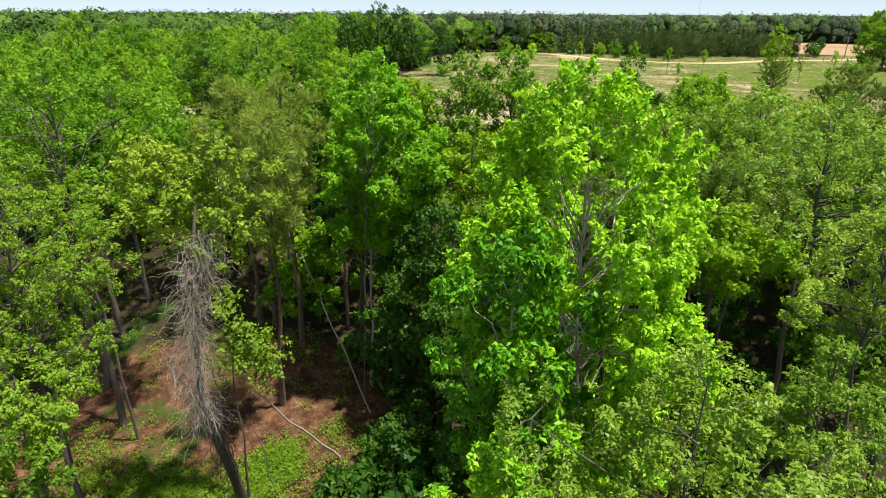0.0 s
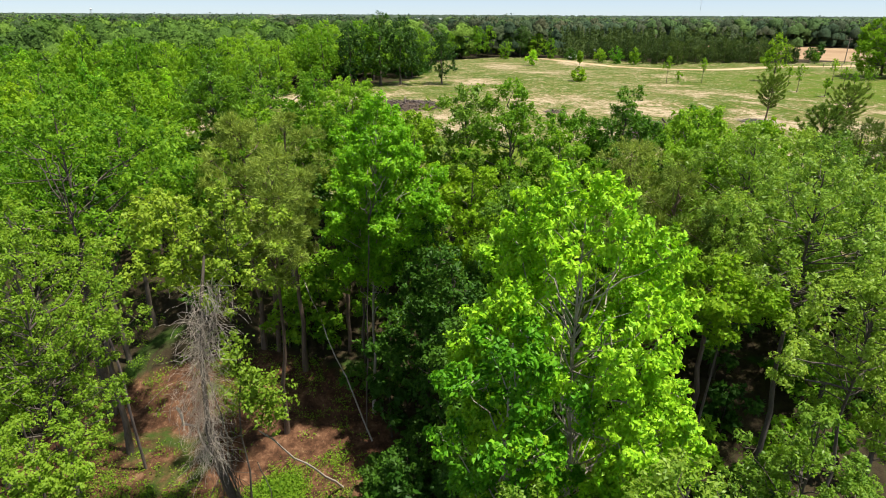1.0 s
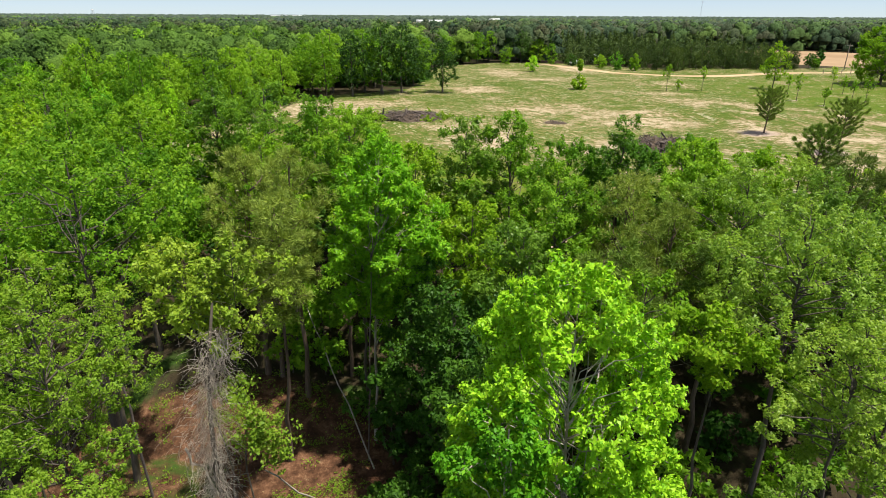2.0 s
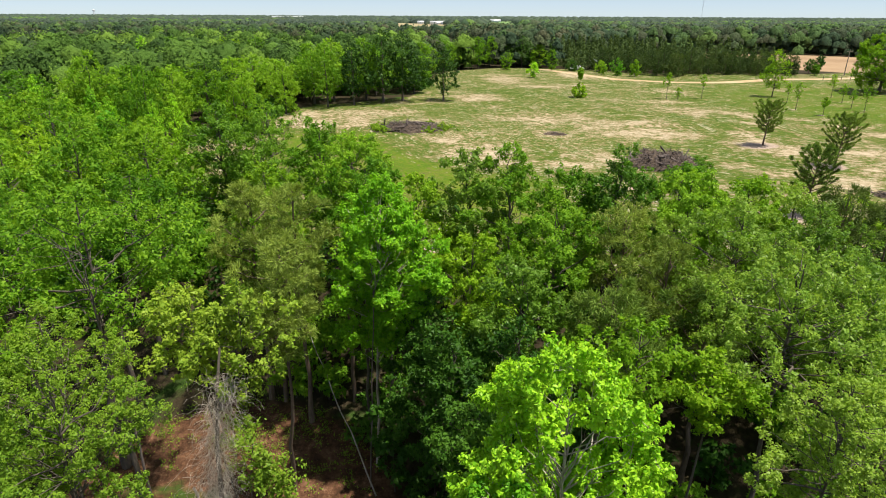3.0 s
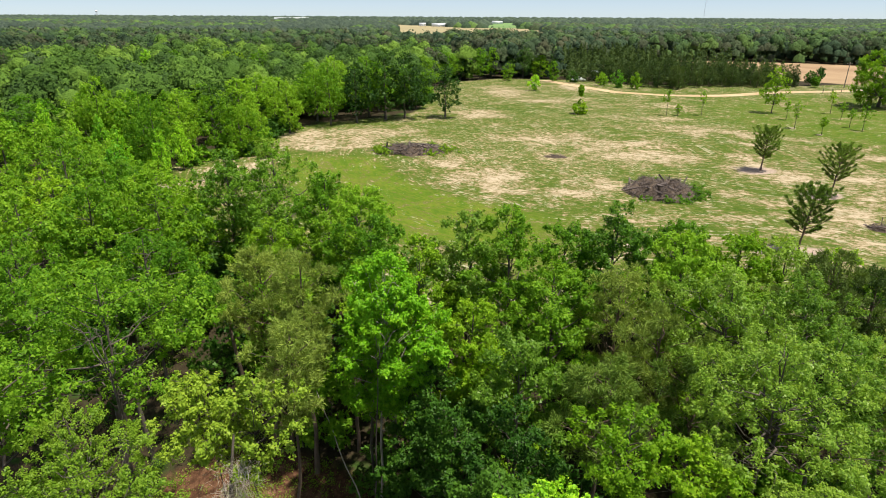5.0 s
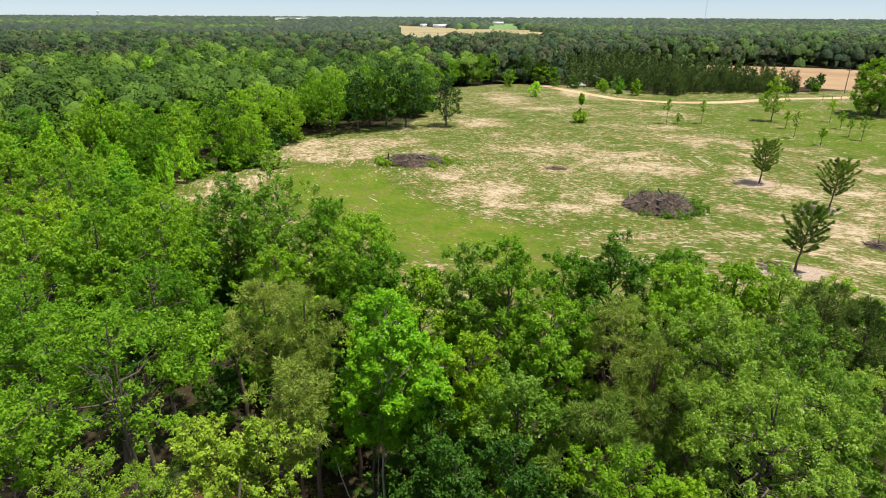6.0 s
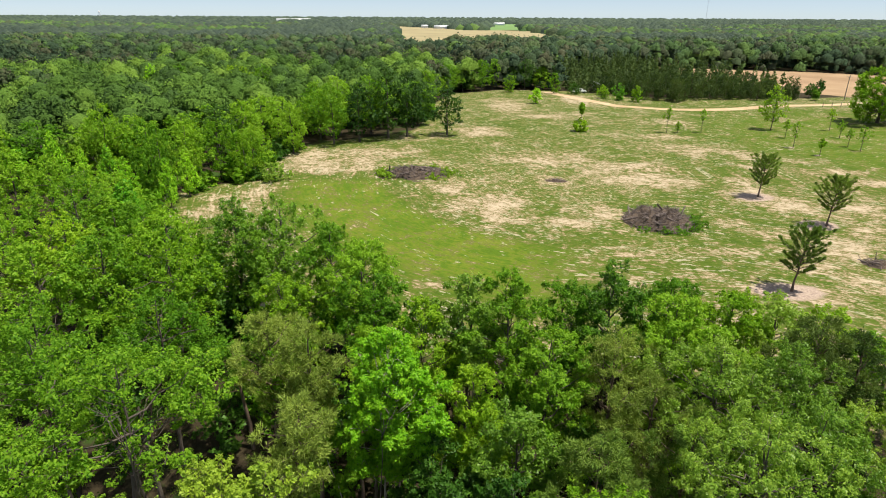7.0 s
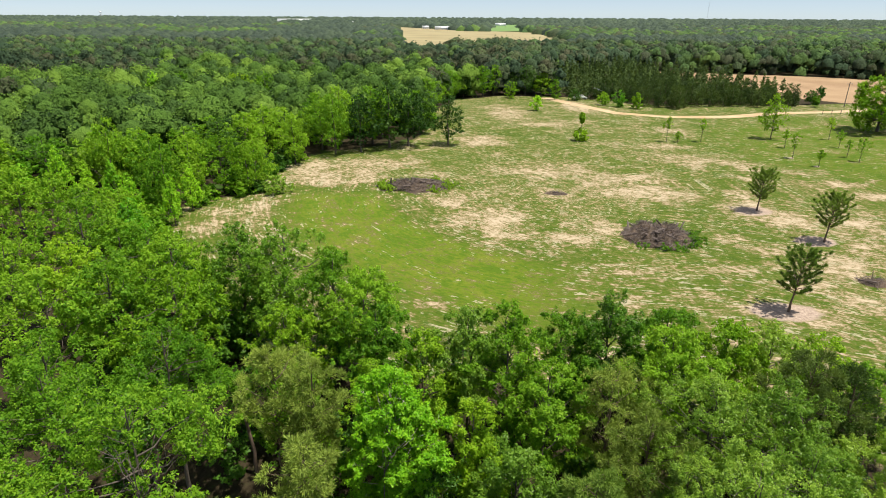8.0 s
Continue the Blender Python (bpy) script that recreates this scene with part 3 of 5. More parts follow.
OAK_LABEL = "broad oak with mid-green leaves in the dense wood"
for i, (x, y, top, r, depth) in enumerate([(-17.2, 26.8, 13.2, 4.6, 7.0), (-24.5, 30.8, 11.8, 4.1, 7.5), (-22.5, 24.6, 9.8, 3.0, 6.0), (-27.6, 35.4, 11.4, 4.2, 8.0),
                                            (-35.0, 46.5, 11.4, 4.4, 8.0), (-30.6, 49.0, 11.2, 4.0, 8.0), (-23.0, 45.5, 11.8, 4.4, 8.0), (-20.0, 37.0, 11.2, 4.1, 7.0),
                                            (-32.5, 60.5, 10.4, 4.4, 8.0), (-38.5, 56.5, 10.4, 4.4, 8.0), (-44.0, 55.0, 10.7, 4.6, 8.0), (-43.0, 66.0, 12.2, 5.0, 9.0),
                                            (-52.0, 62.0, 12.2, 5.2, 9.0), (-27.5, 55.0, 11.4, 4.2, 8.0)]):
    tree("oak_tree", 60 + i, x, y, top, r, depth, SPRING if i in (6, 9, 12) else OAK, BARK, OAK_LABEL, profile="round", boughs=int(8 + r * depth * 0.75), sprays=9,
         leaves=50 if y < 40 else 34, fine_wood=4, size=0.18 if y < 40 else 0.25, bough=0.3, spray=0.55, trunk=0.16, limbs=8, group="wood")
for i, (x, y, top, r, depth) in enumerate([(-7.1, 44.8, 12.2, 3.5, 8.0), (-5.6, 41.0, 11.0, 3.0, 8.0), (-1.8, 36.8, 10.4, 2.6, 8.0), (1.4, 38.1, 12.3, 2.7, 9.0),
                                            (4.3, 38.0, 12.3, 2.8, 9.0), (6.6, 33.8, 10.2, 2.6, 8.0), (1.6, 31.4, 8.8, 2.6, 8.0), (4.0, 28.0, 9.0, 2.7, 8.0),
                                            (8.6, 41.0, 10.6, 2.9, 8.0), (16.8, 41.4, 10.9, 3.0, 8.0), (21.2, 40.6, 10.2, 3.0, 7.4),
                                            (25.2, 41.6, 9.1, 2.9, 7.0), (31.0, 37.0, 8.4, 3.1, 7.0), (15.7, 37.2, 11.3, 3.0, 8.0), (28.6, 40.4, 8.6, 2.8, 7.0)]):
    tree("oak_tree", 90 + i, x, y, top, r, depth, (OAK, OAK, SPRING, PALE)[(i * 5) % 4], BARK, OAK_LABEL, profile="oval", boughs=int(8 + r * depth * 1.0), sprays=9, leaves=58, size=0.17, fine_wood=4,
         bough=0.3, spray=0.46, trunk=0.15, limbs=7, group="wood")
for i, (x, y, top, r, depth) in enumerate([(-15.2, 51.6, 13.5, 4.7, 9.5), (-10.2, 48.6, 12.3, 3.6, 9.0), (12.5, 41.6, 11.6, 3.4, 9.0), (-19.8, 52.6, 12.8, 4.0, 9.0)]):
    tree("live_oak_tree", 120 + i, x, y, top, r, depth, LIVE_OAK if i != 1 else OAK, BARK, "dense deep-green live oak at the meadow's edge", profile="round", boughs=int(8 + r * depth * 1.0),
         sprays=9, leaves=52, fine_wood=4, size=0.19, bough=0.3, spray=0.5, trunk=0.2, limbs=7, group="wood")
# Added where their crowns throw shade on the shrubs beside the clearing.
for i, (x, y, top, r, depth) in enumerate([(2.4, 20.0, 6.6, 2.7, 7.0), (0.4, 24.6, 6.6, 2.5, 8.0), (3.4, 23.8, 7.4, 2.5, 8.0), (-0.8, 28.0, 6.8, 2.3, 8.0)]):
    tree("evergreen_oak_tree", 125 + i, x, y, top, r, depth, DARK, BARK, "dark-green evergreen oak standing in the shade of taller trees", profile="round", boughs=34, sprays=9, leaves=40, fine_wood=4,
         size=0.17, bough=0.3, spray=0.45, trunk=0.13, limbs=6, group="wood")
for i, (x, y, top, r, depth) in enumerate([(7.7, 20.7, 9.0, 2.2, 4.0), (10.4, 20.0, 7.7, 1.8, 2.8), (-12.8, 41.5, 10.6, 2.3, 8.0), (-5.2, 35.0, 9.6, 1.9, 7.0)]):
    tree("young_tree", 130 + i, x, y, top, r, depth, SPRING, BARK, "young broadleaf tree with fresh yellow-green leaves", boughs=int(10 + r * depth * 1.5), sprays=7, leaves=52, size=0.155,
         bough=0.34, spray=0.38, trunk=0.1, limbs=6, group="wood")
for i, (x, y, top, r, depth, mat) in enumerate([(-8.8, 28.0, 11.0, 2.0, 7.0, NEEDLE), (-11.6, 34.2, 11.1, 2.5, 7.0, NEEDLE), (-8.6, 32.5, 11.4, 2.2, 8.0, NEEDLE),
                                                 (11.0, 34.6, 9.8, 2.8, 8.0, NEEDLE), (12.4, 30.6, 8.8, 2.5, 7.0, NEEDLE), (24.4, 35.0, 10.8, 2.4, 8.0, NEEDLE_SHADE),
                                                 (27.4, 35.0, 9.2, 2.2, 7.0, NEEDLE_SHADE), (8.2, 26.4, 8.4, 2.3, 7.0, NEEDLE_DARK), (13.6, 27.4, 8.0, 2.2, 7.0, NEEDLE_DARK)]):
    tree("pine_tree", 150 + i, x, y, top, r, depth, mat, BARK_PINE, "pine with soft grey-green needles and a bare lower trunk", profile="oval", boughs=int(10 + r * depth * 1.1),
         sprays=7, leaves=40, fine_wood=3, size=0.26, bough=0.34, spray=0.4, trunk=0.17 if i else 0.13, limbs=7, needle=True, flat=0.4, group="wood pines", lean=(0, 0) if i else (1.4, -2.8))

# the vine-hung trees over the clearing
for i, (lx, ly, top, r, depth) in enumerate([(-1.5, -0.5, 10.3, 1.7, 4.0), (1.0, -0.8, 10.6, 1.8, 5.2)]):
    tree("vine_covered_tree", 170 + i, -9.2 + 0.3 * i, 21.8, top, r, depth, VINE, BARK, "dying tree overgrown by yellow-green climbing vines", boughs=24, sprays=7, leaves=38, size=0.15,
         bough=0.36, spray=0.32, trunk=0.05, limbs=6, lobes=0.4, lean=(lx, ly))


def wires(rng, count, line, spread, length, radius, sag=0.6):
    """Thin wiry stems that tangle round a line of points."""
    line = np.asarray(line, float)
    out = []
    for _ in range(count):
        t = rng.uniform(0, len(line) - 1.001)
        i = int(t)
        a = line[i] + (line[i + 1] - line[i]) * (t - i) + rng.normal(0, spread[i], 3) * np.array([1, 1, 0.7])
        steps = 8
        way = unit(rng.normal(0, 1, 3) + np.array([0, 0, -sag]))
        p = [a]
        for _ in range(steps - 1):
            way = unit(way + rng.normal(0, 0.36, 3) + np.array([0, 0, -0.12 * sag]))
            p.append(p[-1] + way * length / steps * rng.uniform(0.6, 1.4))
        out.append(tube(np.array(p), radius * rng.uniform(0.5, 1.4) * np.linspace(1, 0.5, steps), 3))
    return joined(out)


def leafy_mass(rng, spots, spread, count, size):
    """Leaves heaped round a few spots."""
    s = np.asarray(spots, float)
    w = rng.integers(0, len(s), count // 18)
    c = s[w] + rng.normal(0, spread, (len(w), 3))
    on = np.repeat(np.arange(len(w)), 18)
    e = unit(rng.normal(0, 1, (len(on), 3)) + np.array([0.2, 0, 0.3]))
    return leaf_blades(rng, c[on] + e * rng.uniform(0.05, 0.32, (len(on), 1)), unit(e + np.array([0.2, -0.2, 0.7])), size, spread=0.4)


def vine_snag():
    rng = np.random.default_rng(8)
    root = new("vine_draped_snag")
    at = np.array([-9.2, 21.8, land_at(-9.2, 21.8)])
    root.location = at
    tagged(root, "leaning dead trunk hung with grey tangled dead vines", "dead tree")
    line = np.array([(-9.2, 21.8, at[2] - 0.1), (-9.15, 20.9, -4.6), (-9.0, 19.5, -1.5), (-8.95, 18.9, 0.8), (-9.0, 19.3, 3.5), (-8.9, 19.9, 6.0), (-8.8, 20.5, 7.6)]) - at
    part("trunk", tube(line, [0.24, 0.2, 0.17, 0.11, 0.08, 0.07, 0.05], 8), BARK, root, smooth_faces=True)
    col = np.array([(-9.2, 19.2, -0.6), (-9.2, 19.1, 1.6), (-9.1, 19.2, 3.2), (-8.8, 19.5, 5.0), (-8.5, 19.8, 6.8)]) - at
    part("dead_vine", wires(rng, 900, col, [0.26, 0.38, 0.22, 0.28, 0.3], 1.5, 0.0075, 1.1), DEADWOOD, root, "grey tangle of dead vines")["kind"] = "stuff"
    part("hanging_vine", wires(rng, 60, np.array([(-8.9, 19.6, 1.0), (-9.0, 20.4, -2.4), (-9.1, 21.0, -4.4)]) - at, [0.28, 0.25], 2.2, 0.018, 3.0), BARK, root, "dark thin hanging vines")["kind"] = "stuff"
    b = bend(rng, (-10.1, 19.1, 1.9), (-9.0, 18.9, -0.2), 7, 0.12) - at
    part("bare_branch", tube(b, np.linspace(0.06, 0.035, 7), 5), DEADWOOD, root, "pale bare hooked branch")
    green = np.array([(-8.0, 19.6, 4.0), (-7.4, 19.5, 3.0), (-6.8, 19.5, 2.6), (-6.7, 19.6, 1.6), (-7.4, 19.4, 2.1), (-6.5, 19.6, 0.9)]) - at
    part("green_vine", leafy_mass(rng, green, 0.36, 2300, 0.15), VINE, root, "fresh yellow-green climbing leaves")


vine_snag()
for i, (a, c, r) in enumerate([((-7.2, 19.4, 0.6), (-5.1, 24.4, -6.9), 0.06), ((-8.6, 33.9, 0.6), (-3.9, 27.4, -6.9), 0.05), ((-7.2, 18.8, -0.4), (-7.9, 22.5, -6.9), 0.03)]):
    rng = np.random.default_rng(500 + i)
    c = (c[0], c[1], land_at(c[0], c[1]))
    me = quad_mesh("leaning_pole", *tube(bend(rng, c, a, 9, 0.08), np.linspace(r, r * 0.5, 9), 6))
    me.materials.append(DEADWOOD)
    tagged(new("leaning_pole", me), "thin dead stem leaning in the clearing", "dead stem")
for i, (x, y, top, r) in enumerate([(-19.6, 29.8, 6.0, 0.27), (-10.6, 34.0, 6.5, 0.15), (-4.6, 31.0, 5.0, 0.09), (-6.0, 34.0, 6.0, 0.12), (-9.8, 35.5, 6.0, 0.13), (-15.0, 38.0, 6.0, 0.14), (-20.5, 34.0, 6.0, 0.16),
                                     (-11.0, 38.5, 6.0, 0.12), (-3.4, 33.5, 5.0, 0.1), (-24.0, 40.0, 6.0, 0.15)]):
    rng = np.random.default_rng(520 + i)
    g = land_at(x, y)
    root = new("tree_stem")
    root.location = (x, y, g - 0.05)
    tagged(root, "bare dark tree stem in the shaded wood", "tree", "stems")
    ln = bend(rng, (0, 0, 0), (rng.normal(0, 0.5), rng.normal(0, 0.4), top - g), 9, 0.08)
    part("trunk", tube(ln, r * np.linspace(1.2, 0.55, 9), 7), BARK_PINE if i % 2 else BARK, root, smooth_faces=True)
    part("crown", leafy_mass(rng, ln[6:] + rng.normal(0, 0.3, (3, 3)), 0.85, 1500, 0.22), OAK if i % 3 else DARK, root)


def ground_plants():
    """Low weeds, seedlings and grass of the sunlit clearing and the shaded floor, and tufts along the wood's edge."""
    rng = np.random.default_rng(15)
    pts = []
    for n, cx, cy, sx, sy in [(260, -10.6, 22.0, 3.0, 1.2), (150, -15.0, 22.6, 3.0, 1.2), (260, -8.2, 24.0, 0.9, 0.9), (40, -5.5, 25.0, 1.6, 1.6), (50, -19.0, 33.0, 3.0, 4.0),
                              (40, -23.0, 42.0, 2.5, 3.0), (60, -8.0, 31.0, 3.0, 2.5), (60, -17.5, 25.0, 2.0, 1.5), (90, -13.0, 32.0, 1.2, 2.5)]:
        pts.append(np.stack([rng.normal(cx, sx * 0.7, n), rng.normal(cy, sy * 0.7, n)], -1))
    p = np.concatenate(pts)
    on = np.repeat(np.arange(len(p)), 34)
    hgt = (rng.uniform(0.2, 1, len(p)) ** 2 * 0.55 + 0.06)[on]
    e = rng.normal(0, 1, (len(on), 3)) * np.array([0.24, 0.24, 0.0])
    q = np.stack([p[on, 0], p[on, 1], land(p[on, 0], p[on, 1]) + hgt * rng.uniform(0.1, 1, len(on))], -1) + e
    v = leaf_blades(rng, q, np.tile((0, 0, 1.0), (len(on), 1)), 0.12, width=0.5, spread=0.7, small=True)
    me = quad_mesh("ground_plants", *v)
    me.materials.append(WEED)
    tagged(new("ground_plants", me), "low bright-green weeds and seedlings on the clearing floor", "undergrowth", kind="stuff")


ground_plants()


# ---------------------------------------------------------------- shrubs under the trees
CLEARING = [(-23, 19), (-9, 17), (-4.6, 20), (-3.6, 26), (-6, 32), (-11, 31), (-16, 34), (-24, 43), (-28, 42), (-22, 31)]


def understorey():
    rng = np.random.default_rng(5)
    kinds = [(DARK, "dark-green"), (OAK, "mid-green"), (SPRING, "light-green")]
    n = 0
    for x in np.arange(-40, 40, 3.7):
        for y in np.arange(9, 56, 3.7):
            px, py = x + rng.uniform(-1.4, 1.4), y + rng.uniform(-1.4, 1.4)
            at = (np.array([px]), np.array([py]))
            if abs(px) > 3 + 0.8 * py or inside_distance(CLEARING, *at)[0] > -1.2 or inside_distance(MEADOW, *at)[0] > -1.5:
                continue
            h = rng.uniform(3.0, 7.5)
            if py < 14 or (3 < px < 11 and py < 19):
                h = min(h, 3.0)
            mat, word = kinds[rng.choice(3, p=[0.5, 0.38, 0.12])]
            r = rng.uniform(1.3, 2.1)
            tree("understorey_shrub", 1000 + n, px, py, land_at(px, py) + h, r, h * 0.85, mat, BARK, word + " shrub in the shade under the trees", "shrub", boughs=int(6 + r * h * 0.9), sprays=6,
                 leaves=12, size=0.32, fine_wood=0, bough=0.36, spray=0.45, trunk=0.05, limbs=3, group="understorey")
            n += 1


understorey()
# DARK and DEEP bushes carry the deep shade of this corner in their leaf colour.
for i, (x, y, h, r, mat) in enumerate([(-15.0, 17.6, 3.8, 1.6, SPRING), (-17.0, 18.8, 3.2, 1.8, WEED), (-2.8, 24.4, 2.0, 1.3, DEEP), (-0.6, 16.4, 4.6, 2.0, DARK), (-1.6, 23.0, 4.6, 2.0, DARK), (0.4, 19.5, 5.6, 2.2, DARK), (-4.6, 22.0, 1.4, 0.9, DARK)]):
    tree("clearing_bush", 900 + i, x, y, land_at(x, y) + h, r, h * 0.9, mat, BARK, ("leafy bright-green bush beside the clearing" if mat not in (DARK, DEEP) else "dense dark-green shrub beside the clearing, deep shade put into its leaf colour"), "bush", boughs=26, sprays=8, leaves=42, size=0.15, bough=0.34, spray=0.34,
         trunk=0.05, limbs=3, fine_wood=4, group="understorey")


# ---------------------------------------------------------------- trees round the meadow
def woodland_prototypes():
    out = []
    for i, (mat, prof, lab) in enumerate([(OAK, "round", "mid-green broadleaf tree at the woodland's edge"), (SPRING, "oval", "light-green broadleaf tree at the woodland's edge"),
                                          (DEEP, "round", "dark-green oak at the woodland's edge"), (OAK, "dome", "broad mid-green tree in the woodland"),
                                          (LIME, "spire", "slender light-green young tree at the woodland's edge")]):
        t = tree("woodland_tree", 300 + i, -60.0 - 9 * i, 200.0, 14.0, 4.6, 11.0, mat, BARK, lab, profile=prof, boughs=27, sprays=15, leaves=10, fine_wood=0, size=0.42, bough=0.33, spray=0.55, trunk=0.24, limbs=3,
                 base=0.0, group="woodland edge")
        out.append(t)
    return out


PROTOS = woodland_prototypes()


def stand(proto, x, y, top, radius, turn, r0=4.6, h0=14.0):
    g = land_at(x, y)
    s = radius / r0
    return copy_thing(proto, Matrix.Translation((x, y, g - 0.05)) @ Matrix.Rotation(turn, 4, "Z") @ Matrix.Diagonal((s, s, (top - g) / h0, 1)))


for k, x, y, top, r in [(1, -40.9, 105.4, 11.8, 3.2), (1, -36.8, 106.6, 9.8, 2.8), (0, -37.0, 112.0, 9.8, 3.2), (0, -34.0, 130.1, 11.7, 3.2), (0, -26.8, 139.5, 14.8, 3.9),
                        (2, -21.2, 142.0, 14.0, 4.2), (2, -14.9, 147.0, 16.7, 5.8), (2, -10.4, 149.5, 15.9, 4.8), (2, -0.5, 152.3, 12.7, 4.2),
                        (0, -31.0, 145.0, 14.5, 4.6), (0, -27.0, 149.0, 15.5, 4.6), (0, -19.5, 151.0, 15.5, 5.0)]:
    stand(PROTOS[k], x, y, top, r, x * 1.7)
for k, x, y, top, r in [(4, -64.4, 96.2, 11.5, 2.4), (4, -58.1, 93.3, 8.9, 1.9), (0, -44.8, 91.8, 13.5, 3.0), (0, -59.4, 103.1, 15.0, 3.6), (4, -41.9, 87.0, 9.0, 1.7),
                        (4, -42.2, 94.4, 8.8, 1.8), (4, -47.5, 86.0, 9.5, 2.0), (4, -52.0, 90.0, 10.5, 2.2), (0, -50.0, 99.0, 13.0, 3.4), (0, -44.5, 101.0, 12.4, 3.2),
                        (1, -70.0, 90.0, 10.0, 2.2), (3, -48.0, 77.0, 10.5, 3.6), (3, -55.0, 80.0, 11.0, 3.8), (3, -63.0, 84.0, 11.0, 3.8)]:
    stand(PROTOS[k], x, y, top, r, x * 2.3)
rng = np.random.default_rng(61)
for x, y in [(-9, 166), (-10, 174), (-9, 183), (-9, 192), (-8, 201), (-6, 212), (-4, 222), (-2, 232), (0, 241), (6, 247), (12, 251), (18, 254), (25, 255), (31, 254), (37, 253), (43, 252)]:
    stand(PROTOS[rng.choice([0, 2, 2, 3])], x + rng.uniform(-1, 1), y + rng.uniform(-1, 1), rng.uniform(8.5, 13.0), rng.uniform(3.2, 4.6), rng.uniform(0, 6.3))
tree("shade_tree", 310, 122.5, 175.0, 17.7, 7.6, 15.5, SPRING, BARK, "large spreading shade tree with bright green leaves on the meadow", profile="round", boughs=90, sprays=12, leaves=22, size=0.42,
     bough=0.2, spray=0.75, trunk=0.4, limbs=8, fine_wood=3)
tree("meadow_tree", 311, 86.3, 163.1, 12.0, 3.4, 9.4, SPRING, BARK, "slim light-green broadleaf tree standing on the meadow", profile="dome", boughs=34, sprays=8, leaves=9, size=0.4, bough=0.28,
     spray=0.5, trunk=0.13, limbs=6, fine_wood=3)


def edge_brush():
    """Brambles and low bushes where the woods meet the meadow."""
    rng = np.random.default_rng(44)
    protos = [tree("edge_bush", 480 + i, -36.0 - 4 * i, 118.0, 3.0, 2.0, 2.9, mat, BARK, lab, "bush", profile="dome", boughs=16, sprays=7, leaves=7, fine_wood=0, size=0.5, bough=0.38, spray=0.5, trunk=0.05, limbs=2,
                   base=0.0, group="edge bushes") for i, (mat, lab) in enumerate([(OAK, "low mid-green bush along the edge of the woods"), (DARK, "low dark-green bush along the edge of the woods")])]
    line = MEADOW[16:] + MEADOW[:1]
    for (x0, y0), (x1, y1) in zip(line, line[1:]):
        n = max(1, int(math.hypot(x1 - x0, y1 - y0) / 3.2))
        nx, ny = -(y1 - y0), x1 - x0
        s = 1 / math.hypot(nx, ny)
        for k in range(n):
            t = (k + rng.uniform(0, 1)) / n
            off = -rng.uniform(1.5, 4.5)
            px, py = x0 + (x1 - x0) * t - nx * s * off, y0 + (y1 - y0) * t - ny * s * off
            if inside_distance(MEADOW, np.array([px]), np.array([py]))[0] > -0.5:
                px, py = px + 2 * nx * s * off, py + 2 * ny * s * off
            g = rng.uniform(0.7, 1.5)
            if px > -34 and 124 < py < 170:
                continue
            copy_thing(protos[rng.integers(0, 2)], Matrix.Translation((px, py, land_at(px, py) - 0.1)) @ Matrix.Rotation(rng.uniform(0, 6.3), 4, "Z") @ Matrix.Diagonal((g * 1.2, g * 1.2, g, 1)))


edge_brush()


def in_view(x, y, side=0.82, back=14):
    return np.abs(x) < back + side * y


KEPT = [(-40.9, 105.4), (-36.8, 106.6), (-37, 112), (-34, 130.1), (-26.8, 139.5), (-21.2, 142), (-14.9, 147), (-10.4, 149.5), (-0.5, 152.3), (-31, 145), (-27, 149), (-19.5, 151),
        (-64.4, 96.2), (-58.1, 93.3), (-44.8, 91.8), (-52, 90), (-50, 99), (-44.5, 101)]


def woodland():
    """Fills the wood behind its edge: single trees in front, then far woods as one mass."""
    rng = np.random.default_rng(21)
    rows = []
    for y in np.arange(58, 330, 7.8):
        for x in np.arange(-290, 14, 7.8):
            rows.append((x + rng.uniform(-2.6, 2.6), y + rng.uniform(-2.6, 2.6)))
    p = np.array(rows)
    d = inside_distance(MEADOW, p[:, 0], p[:, 1])
    p, d = p[(d < -4.5) & in_view(p[:, 0], p[:, 1], 0.8, 8)], d[(d < -4.5) & in_view(p[:, 0], p[:, 1], 0.8, 8)]
    thin = (p[:, 1] < 100) & (p[:, 0] > -78) & (rng.uniform(0, 1, len(p)) < 0.55)
    p, d = p[~thin], d[~thin]
    free = np.min(np.hypot(p[:, :1] - np.array(KEPT)[None, :, 0], p[:, 1:] - np.array(KEPT)[None, :, 1]), 1) > 6.5
    p, d = p[free], d[free]
    first = ((d > -16) | (p[:, 1] < 112)) & (p[:, 1] < 175)
    for (x, y) in p[first][:110]:
        low = y < 100
        stand(PROTOS[rng.choice([1, 1, 4, 0, 3] if low else [0, 0, 0, 2, 3])], x, y, rng.uniform(6, 9.5) if low else rng.uniform(10, 13.5), rng.uniform(2.6, 4.0) if low else rng.uniform(4.0, 5.4), rng.uniform(0, 6.3))
    return np.concatenate([p[first][110:], p[~first]])


REST = woodland()


